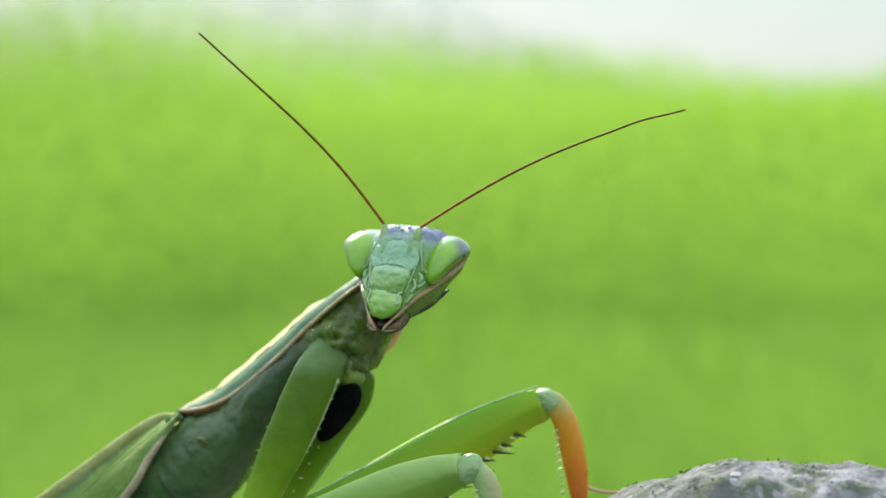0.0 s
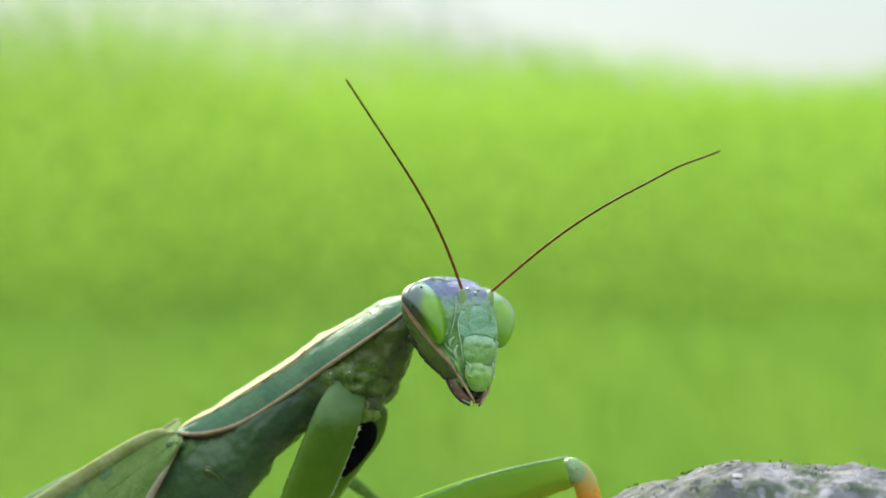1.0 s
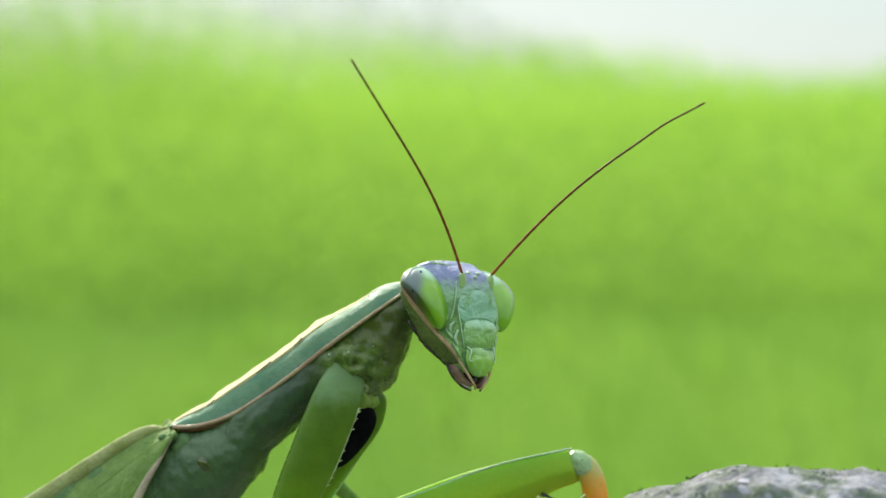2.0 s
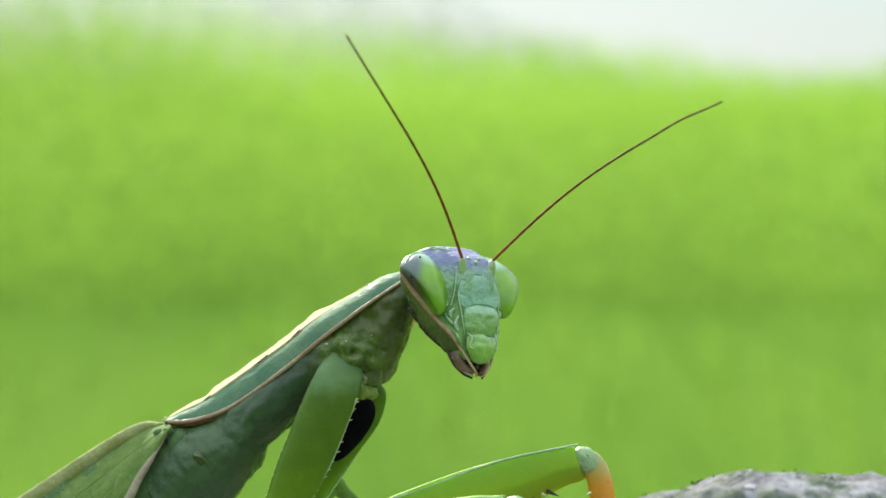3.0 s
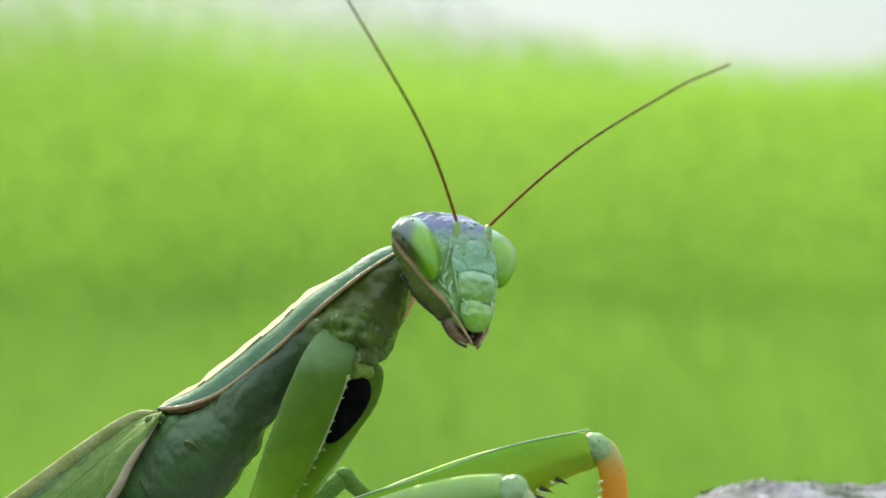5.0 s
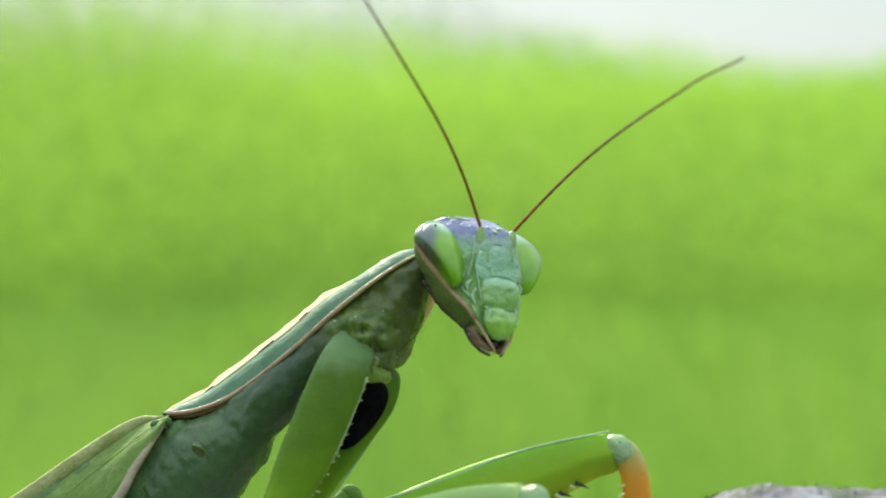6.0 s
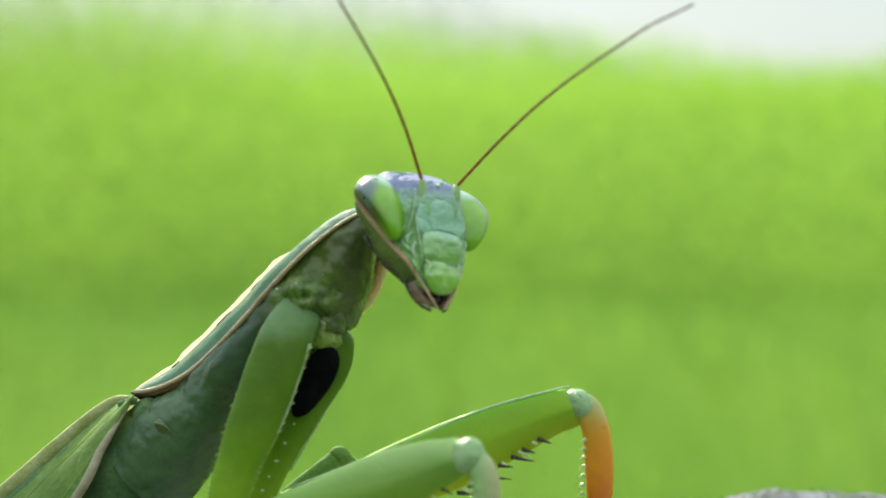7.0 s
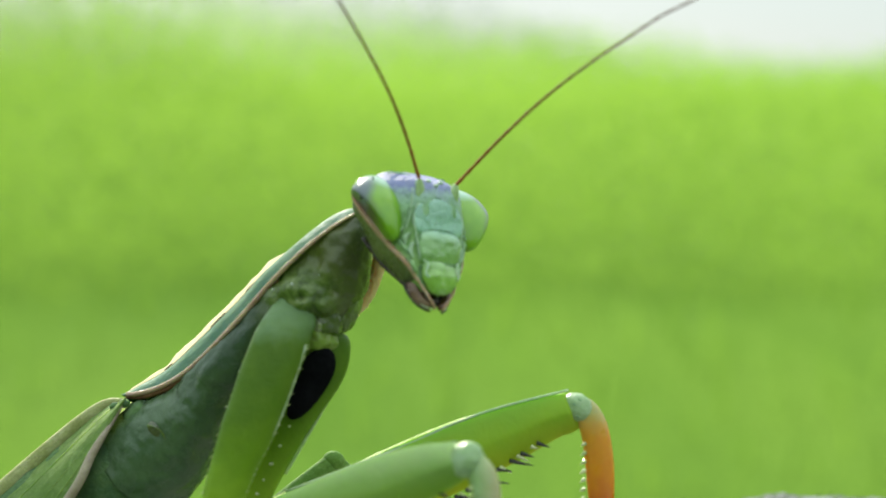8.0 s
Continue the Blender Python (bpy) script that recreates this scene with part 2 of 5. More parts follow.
m_black.node_tree.nodes["Principled BSDF"].inputs["Specular IOR Level"].default_value = 0.05
m_spine = chitin("spine_black", (0.012, 0.012, 0.010), (0.03, 0.03, 0.02), 0.25, 0.0, 0.1)
m_bead = chitin("spine_pale", (0.48, 0.55, 0.26), (0.60, 0.62, 0.38), 0.25, 0.4, 0.2)
m_wing = chitin("wing_green", (0.13, 0.21, 0.06), (0.19, 0.28, 0.085), 0.75, 0.4, 0.5, grain=900, spec=0.04)
m_wing_vein = chitin("wing_rib", (0.17, 0.28, 0.07), (0.23, 0.34, 0.09), 0.7, 0.3, 0.4, spec=0.05)
m_edge = chitin("wing_edge", (0.27, 0.29, 0.11), (0.36, 0.37, 0.18), 0.7, 0.3, 0.4, spec=0.06)
m_vein = chitin("wing_vein", (0.34, 0.27, 0.20), (0.44, 0.36, 0.28), 0.42, 0.3, 0.4)
m_ant = along("antenna_brown", dict(base=(0.16, 0.055, 0.02), blotch=(0.22, 0.08, 0.03), rough=0.7, sss=0.0, spec=0.12),
              [(0.0, (0.44, 0.13, 0.04)), (0.25, (0.27, 0.085, 0.03)), (0.6, (0.14, 0.06, 0.025)), (1.0, (0.12, 0.06, 0.03))], (0, 0, 1), 0, 15)


def eye_material(side):
    """Facetted eye: lime in front, the sky's reflection painted pale blue-green above, a brown lower margin and a
    violet outer crown.
    """
    m, t, p = nodes_of("eye_green")
    co = t.nodes.new("ShaderNodeTexCoord").outputs["Object"]
    unit = t.nodes.new("ShaderNodeVectorMath")
    unit.operation = "NORMALIZE"
    link(t, co, unit.inputs[0])
    n = noise_node(t, co, 700, 3)

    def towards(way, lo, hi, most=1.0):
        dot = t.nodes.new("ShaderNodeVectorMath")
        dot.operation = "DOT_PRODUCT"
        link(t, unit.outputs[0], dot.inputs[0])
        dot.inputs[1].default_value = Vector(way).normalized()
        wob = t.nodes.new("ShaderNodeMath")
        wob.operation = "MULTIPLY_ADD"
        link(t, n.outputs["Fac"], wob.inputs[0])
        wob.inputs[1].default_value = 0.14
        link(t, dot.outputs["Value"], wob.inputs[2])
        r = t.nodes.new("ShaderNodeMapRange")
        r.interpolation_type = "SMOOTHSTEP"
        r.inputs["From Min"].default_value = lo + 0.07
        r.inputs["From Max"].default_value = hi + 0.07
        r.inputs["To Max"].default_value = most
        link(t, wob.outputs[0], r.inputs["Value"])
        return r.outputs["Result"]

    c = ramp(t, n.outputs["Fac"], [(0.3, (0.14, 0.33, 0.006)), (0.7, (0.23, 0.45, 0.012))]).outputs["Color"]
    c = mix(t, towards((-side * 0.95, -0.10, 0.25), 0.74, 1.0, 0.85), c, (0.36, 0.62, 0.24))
    # sky reflection on the eye's top, painted as pale blue-green
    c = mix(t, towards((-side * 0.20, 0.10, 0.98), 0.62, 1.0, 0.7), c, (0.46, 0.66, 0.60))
    c = mix(t, towards((side * 0.86, 0.06, -0.50), 0.28, 0.82, 0.95), c, (0.045, 0.070, 0.008))
    c = mix(t, towards((side * 0.86, 0.26, 0.42), 0.28, 0.74, 0.92), c, (0.08, 0.10, 0.14))
    c = mix(t, towards((side * 0.90, 0.40, 0.0), 0.74, 0.95, 0.9), c, (0.04, 0.02, 0.025))
    link(t, c, p.inputs["Base Color"])
    p.inputs["Roughness"].default_value = 0.34
    p.inputs["Subsurface Weight"].default_value = 0.2
    p.inputs["Subsurface Radius"].default_value = (0.7, 1.0, 0.3)
    p.inputs["Subsurface Scale"].default_value = 0.4 * MM
    p.inputs["Coat Weight"].default_value = 0.55
    p.inputs["Coat Roughness"].default_value = 0.07
    p.inputs["Specular IOR Level"].default_value = 0.5
    v = t.nodes.new("ShaderNodeTexVoronoi")
    v.inputs["Scale"].default_value = 16000
    link(t, co, v.inputs["Vector"])
    bump(t, p, v.outputs["Distance"], 0.12, 0.00002)
    return m


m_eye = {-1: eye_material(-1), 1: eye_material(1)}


def ground_material():
    m, t, p = nodes_of("meadow")
    geo = t.nodes.new("ShaderNodeNewGeometry").outputs["Position"]
    sc = t.nodes.new("ShaderNodeMapping")
    sc.inputs["Scale"].default_value = (1.0, 0.16, 1.0)
    link(t, geo, sc.inputs["Vector"])
    big = noise_node(t, sc.outputs[0], 1.5, 2, 0.5)
    mid = noise_node(t, sc.outputs[0], 3.0, 2, 0.5)
    fine = noise_node(t, geo, 60.0, 6, 0.7)
    c = ramp(t, big.outputs["Fac"], [(0.32, (0.104, 0.204, 0.031)), (0.5, (0.138, 0.256, 0.036)), (0.68, (0.178, 0.310, 0.041))]).outputs["Color"]
    c = mix(t, ramp(t, mid.outputs["Fac"], [(0.4, (0, 0, 0)), (0.7, (0.5, 0.5, 0.5))]).outputs["Color"], c, (0.134, 0.232, 0.044))
    c = mix(t, ramp(t, fine.outputs["Fac"], [(0.4, (0, 0, 0)), (0.75, (0.5, 0.5, 0.5))]).outputs["Color"], c, (0.070, 0.14, 0.022))
    sep = t.nodes.new("ShaderNodeSeparateXYZ")          # a lighter, drier stretch of meadow farther out
    link(t, geo, sep.inputs[0])
    wav = t.nodes.new("ShaderNodeMath")
    wav.operation = "MULTIPLY_ADD"
    link(t, mid.outputs["Fac"], wav.inputs[0])
    wav.inputs[1].default_value = 9.0
    lean = t.nodes.new("ShaderNodeMath")
    lean.operation = "MULTIPLY_ADD"
    link(t, sep.outputs["X"], lean.inputs[0])
    lean.inputs[1].default_value = 4.0
    link(t, sep.outputs["Y"], lean.inputs[2])
    link(t, lean.outputs[0], wav.inputs[2])
    dry = t.nodes.new("ShaderNodeMapRange")
    dry.interpolation_type = "SMOOTHSTEP"
    dry.inputs["From Min"].default_value = 4.0
    dry.inputs["From Max"].default_value = 30.0
    link(t, wav.outputs[0], dry.inputs["Value"])
    c = mix(t, dry.outputs["Result"], c, (0.196, 0.348, 0.043))
    link(t, c, p.inputs["Base Color"])
    p.inputs["Roughness"].default_value = 1.0
    p.inputs["Specular IOR Level"].default_value = 0.0
    bump(t, p, fine.outputs["Fac"], 0.6, 0.03)
    return m


def blade_material(name, a, b):
    m, t, p = nodes_of(name)
    rnd = t.nodes.new("ShaderNodeNewGeometry").outputs["Random Per Island"]
    c = ramp(t, rnd, [(0.0, a), (1.0, b)]).outputs["Color"]
    link(t, c, p.inputs["Base Color"])
    p.inputs["Roughness"].default_value = 0.6
    p.inputs["Specular IOR Level"].default_value = 0.1
    tr = t.nodes.new("ShaderNodeBsdfTranslucent")
    link(t, c, tr.inputs["Color"])
    ms = t.nodes.new("ShaderNodeMixShader")
    ms.inputs[0].default_value = 0.55
    link(t, p.outputs[0], ms.inputs[1])
    link(t, tr.outputs[0], ms.inputs[2])
    link(t, ms.outputs[0], t.nodes["Material Output"].inputs["Surface"])
    return m


def leaf_material(name, a, b):
    m, t, p = nodes_of(name)
    rnd = t.nodes.new("ShaderNodeNewGeometry").outputs["Random Per Island"]
    c = ramp(t, rnd, [(0.0, a), (1.0, b)]).outputs["Color"]
    link(t, c, p.inputs["Base Color"])
    p.inputs["Roughness"].default_value = 0.9
    p.inputs["Specular IOR Level"].default_value = 0.08
    return m


def stone_material():
    m, t, p = nodes_of("lichen_stone")
    co = t.nodes.new("ShaderNodeTexCoord").outputs["Object"]
    a = noise_node(t, co, 160, 6, 0.65)
    b = noise_node(t, co, 420, 6, 0.72)
    v = t.nodes.new("ShaderNodeTexVoronoi")
    v.inputs["Scale"].default_value = 900
    link(t, co, v.inputs["Vector"])
    c = ramp(t, a.outputs["Fac"], [(0.32, (0.045, 0.05, 0.055)), (0.5, (0.15, 0.145, 0.17)), (0.68, (0.38, 0.37, 0.42))]).outputs["Color"]
    c = mix(t, ramp(t, b.outputs["Fac"], [(0.44, (0, 0, 0)), (0.56, (0.9, 0.9, 0.9))]).outputs["Color"], c, (0.07, 0.10, 0.055))
    c = mix(t, ramp(t, v.outputs["Distance"], [(0.0, (0.7, 0.7, 0.7)), (0.35, (0, 0, 0))]).outputs["Color"], c, (0.30, 0.28, 0.35))
    link(t, c, p.inputs["Base Color"])
    p.inputs["Roughness"].default_value = 0.85
    h = t.nodes.new("ShaderNodeMath")
    h.operation = "ADD"
    link(t, a.outputs["Fac"], h.inputs[0])
    link(t, b.outputs["Fac"], h.inputs[1])
    bump(t, p, h.outputs[0], 0.9, 0.0008)
    return m


m_ground, m_blade, m_stone = ground_material(), blade_material("grass_blades", (0.12, 0.24, 0.03), (0.20, 0.35, 0.045)), stone_material()
m_hedge = blade_material("hedge_leaves", (0.240, 0.412, 0.050), (0.315, 0.502, 0.070))
m_shrub = blade_material("shrub_leaves", (0.092, 0.185, 0.03), (0.142, 0.255, 0.042))
# leaf green greyed and paled to paint the haze of distance
m_woods = blade_material("hazed_leaves", (0.105, 0.165, 0.095), (0.16, 0.23, 0.135))
m_moss = leaf_material("moss", (0.05, 0.09, 0.03), (0.10, 0.15, 0.06))
m_lichen = leaf_material("lichen", (0.20, 0.19, 0.22), (0.42, 0.40, 0.46))


# ---- mesh helpers (millimetres in, metres out) ----
def part(name, bm, material, parent=None, label="", origin=(0, 0, 0), smooth=True):
    """Links a bmesh as one mesh object; its own origin is at `origin` (mm in the parent's space)."""
    o = Vector(origin)
    for v in bm.verts:
        v.co = (v.co - o) * MM
    bmesh.ops.recalc_face_normals(bm, faces=bm.faces)
    me = bpy.data.meshes.new(name)
    bm.to_mesh(me)
    bm.free()
    me.materials.append(material)
    if smooth:
        me.polygons.foreach_set("use_smooth", [True] * len(me.polygons))
    ob = new(name, me)
    ob.location = o * MM
    if parent is not None:
        ob.parent = parent
    if label:
        tagged(ob, label)
    return ob


def spline(rows, n):
    """Catmull-Rom through rows of numbers, n steps a span."""
    a = np.array(rows, float)
    p = np.vstack([2 * a[0] - a[1], a, 2 * a[-1] - a[-2]])
    out = []
    for i in range(1, len(p) - 2):
        for k in range(n):
            s = k / n
            out.append(0.5 * (2 * p[i] + (p[i + 1] - p[i - 1]) * s + (2 * p[i - 1] - 5 * p[i] + 4 * p[i + 1] - p[i + 2]) * s * s
                              + (3 * p[i] - p[i - 1] - 3 * p[i + 1] + p[i + 2]) * s ** 3))
    out.append(a[-1])
    return np.array(out)


def loft(rows, segs=24, sub=6, depth=(0, 1, 0), power=2.0, lump=0.0, bm=None, seed=0.0):
    """Body through stations (x, y, z, half width across, half depth), closed and rounded at both ends."""
    bm = bm or bmesh.new()
    st = spline(rows, sub)
    pts = [Vector(r[:3]) for r in st]
    n = len(pts)
    rings = []
    for i in range(n):
        tan = (pts[min(i + 1, n - 1)] - pts[max(i - 1, 0)]).normalized()
        side = tan.cross(Vector(depth)).normalized()
        dep = side.cross(tan).normalized()
        ring = []
        for k in range(segs):
            a = 2 * math.pi * k / segs
            c, s = math.cos(a), math.sin(a)
            c = math.copysign(abs(c) ** (2 / power), c)
            s = math.copysign(abs(s) ** (2 / power), s)
            q = pts[i] + side * (max(st[i][3], 0.02) * c) + dep * (max(st[i][4], 0.02) * s)
            if lump:
                d = noise.noise(q * 0.9 + Vector((seed, 0, 0))) + 0.5 * noise.noise(q * 2.3 + Vector((0, seed, 0)))
                q += (q - pts[i]).normalized() * d * lump
            ring.append(bm.verts.new(q))
        rings.append(ring)
    for a, b in zip(rings, rings[1:]):
        for k in range(segs):
            bm.faces.new((a[k], a[(k + 1) % segs], b[(k + 1) % segs], b[k]))
    for ring, i, out in ((rings[0], 0, -1), (rings[-1], n - 1, 1)):
        tan = (pts[1] - pts[0] if out < 0 else pts[-1] - pts[-2]).normalized() * out
        tip = bm.verts.new(pts[i] + tan * 0.45 * min(st[i][3], st[i][4]))
        for k in range(segs):
            bm.faces.new((ring[k], ring[(k + 1) % segs], tip))
    return bm


def ball(center, radii, turn=(0, 0, 0), lump=0.0, bm=None, u=28, v=18, power=1.0):
    """Lumpy ellipsoid."""
    bm = bm or bmesh.new()
    r = Euler([radians(a) for a in turn]).to_matrix()
    made = bmesh.ops.create_uvsphere(bm, u_segments=u, v_segments=v, radius=1.0)["verts"]
    for w in made:
        q = Vector([math.copysign(abs(c) ** power, c) * k for c, k in zip(w.co, radii)])
        if lump:
            q *= 1 + lump * (noise.noise(w.co * 2.1 + Vector(center)) + 0.5 * noise.noise(w.co * 5 + Vector(center)))
        w.co = r @ q + Vector(center)
    return bm


def tube(points, r0, r1, segs=8, sub=5, bm=None):
    n = len(points)
    return loft([(*p, r0 + (r1 - r0) * i / (n - 1), r0 + (r1 - r0) * i / (n - 1)) for i, p in enumerate(points)],
                segs, sub, depth=(0.13, 0.97, 0.2), bm=bm)


def cone(base, tip, r, bm=None):
    b, e = Vector(base), Vector(tip)
    return loft([(*b, r, r), (*(b * 0.6 + e * 0.4), r * 0.75, r * 0.75), (*e, r * 0.12, r * 0.12)], 8, 3, depth=(0.2, 0.9, 0.3), bm=bm)


def sheet(top, low, bulge, sub=6, across=10, thick=0.08):
    """Thin curved wing between two edges, with real thickness."""
    a, b = spline(top, sub), spline(low, sub)
    bm = bmesh.new()
    layers = []
    for off in (0.0, thick):
        grid = []
        for p, q in zip(a, b):
            row = []
            for k in range(across + 1):
                s = k / across
                c = Vector(p) * (1 - s) + Vector(q) * s
                c += Vector((0.25, -1, 0.35)).normalized() * (bulge * math.sin(math.pi * s) + off)
                c += Vector((0, -1, 0)) * 0.05 * math.sin(14 * s + 0.6 * noise.noise(c))
                row.append(bm.verts.new(c))
            grid.append(row)
        layers.append(grid)
    for g in layers:
        for r0, r1 in zip(g, g[1:]):
            for k in range(across):
                bm.faces.new((r0[k], r0[k + 1], r1[k + 1], r1[k]))
    g, h = layers
    edge = [(i, 0) for i in range(len(g))] + [(len(g) - 1, k) for k in range(1, across + 1)]
    edge += [(i, across) for i in range(len(g) - 2, -1, -1)] + [(0, k) for k in range(across - 1, 0, -1)]
    for (i, k), (j, m) in zip(edge, edge[1:] + edge[:1]):
        bm.faces.new((g[i][k], g[j][m], h[j][m], h[i][k]))
    return bm


# ---- meadow ----
def meadow():
    bm = bmesh.new()
    rs = [0.0, 0.3, 0.6, 1, 1.6, 2.4, 3.5, 5, 7, 10, 14, 20, 30, 45, 70, 110, 180, 320, 700, 1600, 3500]
    rings = []
    for r in rs:
        seg = 72
        ring = []
        for k in range(seg):
            a = 2 * math.pi * k / seg
            x, y = r * math.cos(a), r * math.sin(a)
            z = 0.05 * noise.noise(Vector((x * 0.35, y * 0.35, 0))) * min(1, r / 3) if r < 200 else 0
            ring.append(bm.verts.new(Vector((x, y, z)) / MM))
        rings.append(ring)
    for a, b in zip(rings, rings[1:]):
        for k in range(72):
            bm.faces.new((a[k], a[(k + 1) % 72], b[(k + 1) % 72], b[k]))
    bmesh.ops.remove_doubles(bm, verts=bm.verts, dist=0.01)
    tagged(part("ground", bm, m_ground), "sunlit green meadow ground reaching the horizon", "ground", kind="structure")


def grass():
    rnd = random.Random(4)
    vs, fs = [], []
    for _ in range(12000):
        r = 0.45 + 14 * rnd.random() ** 1.2
        a = radians(90 + rnd.uniform(-75, 75)) if rnd.random() < 0.6 else rnd.uniform(0, 6.28)
        x, y = r * math.cos(a), r * math.sin(a)
        h, w = rnd.uniform(0.05, 0.14), rnd.uniform(0.003, 0.006)
        d, lean = rnd.uniform(0, 6.28), rnd.uniform(0.1, 0.6) * h
        cx, sy = math.cos(d), math.sin(d)
        i = len(vs)
        z = 0.05 * noise.noise(Vector((x * 0.35, y * 0.35, 0))) * min(1, r / 3) - 0.02
        for f, ww in ((0, 1.0), (0.55, 0.8)):
            for s in (-1, 1):
                vs.append((x + s * w * ww * -sy + cx * lean * f * f, y + s * w * ww * cx + sy * lean * f * f, z + h * f))
        vs.append((x + cx * lean, y + sy * lean, z + h))
        fs += [(i, i + 1, i + 3, i + 2), (i + 2, i + 3, i + 4)]
    me = bpy.data.meshes.new("grass")
    me.from_pydata(vs, [], fs)
    me.materials.append(m_blade)
    tagged(new("grass", me), "short fresh green grass blades on the meadow", "grass", kind="stuff")


def leafy(name, seed, count, crest, near, far_end, small, large, material, label, category):
    """Many small leaves that thin steadily towards the top; crest(x): their height as seen 62 m off."""
    rng = np.random.default_rng(seed)
    grid = np.linspace(-46, 46, 400)
    tops = [crest(x) for x in grid]
    x = 45 * (2 * rng.random(count) ** 1.3 - 1)
    y = 1 / (1 / far_end + (1 / near - 1 / far_end) * rng.random(count) ** 1.8)
    far = y / 62
    z = (np.interp(x, grid, tops) * far + 0.5) * (1 - (1 - rng.random(count)) ** 0.40)
    c = np.stack([x * far, y, z], 1)
    n = np.stack([rng.uniform(-1, 1, count), rng.uniform(-1, 1, count), rng.uniform(-0.3, 1, count)], 1)
    n /= np.linalg.norm(n, axis=1, keepdims=True)
    u = np.cross(n, np.array([0.31, 0.2, 0.93]))
    u *= (rng.uniform(small, large, count) * far / np.linalg.norm(u, axis=1))[:, None]
    w = np.cross(n, u)
    vs = np.stack([c - u - w * 0.6, c + u - w * 0.5, c + u * 0.8 + w, c - u * 0.7 + w * 0.8], 1).reshape(-1, 3)
    me = bpy.data.meshes.new(name)
    me.from_pydata(vs.tolist(), [], np.arange(4 * count).reshape(-1, 4).tolist())
    me.materials.append(material)
    tagged(new(name, me), label, category, kind="stuff")


def hedge():
    """Sunlit bushes and tall herbs towards the meadow's end, lower on one side."""
    def crest(x):
        top = 3.6 + 0.9 * noise.noise(Vector((x * 0.13, 3.1, 0))) + 0.5 * noise.noise(Vector((x * 0.33, 0, 7)))
        return top * (min(1.2, 1 + (-3 - x) / 30) if x < -3 else max(0.48, 1 - (x + 3) / 28))
    leafy("hedge", 9, 240000, crest, 5, 160, 0.044, 0.082, m_hedge, "distant sunlit bushes along the far edge of the meadow", "bushes")


def shrubs():
    """Deeper green shrubs before one end of the hedge."""
    def crest(x):
        return 4.4 * min(1.25, max(0.01, (-4 - x) / 7)) * (1 + 0.25 * noise.noise(Vector((x * 0.3, 5, 0))))
    leafy("shrubs", 12, 120000, crest, 5, 90, 0.040, 0.074, m_shrub, "distant deep green shrubs before the bushes", "shrubs")


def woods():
    """Trees far behind the bushes, haze put into their leaf colour, tall on one side and thinning out to the other."""
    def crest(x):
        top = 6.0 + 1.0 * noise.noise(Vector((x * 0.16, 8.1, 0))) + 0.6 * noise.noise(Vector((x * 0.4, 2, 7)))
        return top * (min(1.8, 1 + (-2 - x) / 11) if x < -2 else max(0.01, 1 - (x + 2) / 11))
    leafy("woods", 5, 80000, crest, 150, 260, 0.034, 0.060, m_woods, "far grey-green trees behind the bushes, haze painted into their leaves", "trees")


def unseen_tree_screen():
    """Unseen trees added on the meadow's other side, behind the lens, to block low sky light."""
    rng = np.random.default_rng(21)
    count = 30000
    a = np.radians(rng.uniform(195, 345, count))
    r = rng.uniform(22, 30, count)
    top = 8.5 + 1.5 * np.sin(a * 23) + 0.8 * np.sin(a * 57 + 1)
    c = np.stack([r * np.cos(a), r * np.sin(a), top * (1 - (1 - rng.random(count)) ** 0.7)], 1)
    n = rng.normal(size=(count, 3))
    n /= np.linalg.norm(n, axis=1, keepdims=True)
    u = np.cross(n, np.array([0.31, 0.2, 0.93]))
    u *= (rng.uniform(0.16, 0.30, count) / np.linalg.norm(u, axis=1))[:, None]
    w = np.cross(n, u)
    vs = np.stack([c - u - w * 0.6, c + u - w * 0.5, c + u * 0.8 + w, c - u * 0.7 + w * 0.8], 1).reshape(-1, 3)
    me = bpy.data.meshes.new("unseen_tree_screen")
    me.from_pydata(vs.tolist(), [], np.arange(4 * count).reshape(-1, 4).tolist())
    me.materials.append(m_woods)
    tagged(new("unseen_tree_screen", me), "unseen leafy grey-green trees added to block low sky light", "trees", kind="stuff")


# ---- boulder ----
PEAK = (15.8, -12.0)                    # its highest knob (mm)


def fall(q):
    """Drop below the top at a reach q from it: rounded, then a steady slope."""
    return (-20 + math.sqrt(400 + 0.8 * q * q)) / 0.4


def stone_height(x, y):
    """Height of the boulder (mm in the stand's upright space) over a place: a knob beside a lower ridge."""
    dx, dy = x - PEAK[0], y - PEAK[1]
    knob = -fall(math.hypot(dx / (1.1 if dx < 0 else 2.6), dy))
    ridge = -7.0 - fall(math.hypot((dx + 6) / 2.6, dy + 3))
    k = 1.2
    d = k * math.log(math.exp(max(knob, -200) / k) + math.exp(max(ridge, -200) / k)) if max(knob, ridge) > -150 else max(knob, ridge)
    v = Vector((x, y, 0))
    rough = 0.5 * noise.noise(v * 0.16) + 0.34 * noise.noise(v * 0.45 + Vector((5, 0, 0))) + 0.2 * noise.noise(v * 1.2) + 0.09 * noise.noise(v * 3.1)
    return -10.05 + d + rough - 0.09 * min(-d, 90) * noise.noise(v * 0.02)


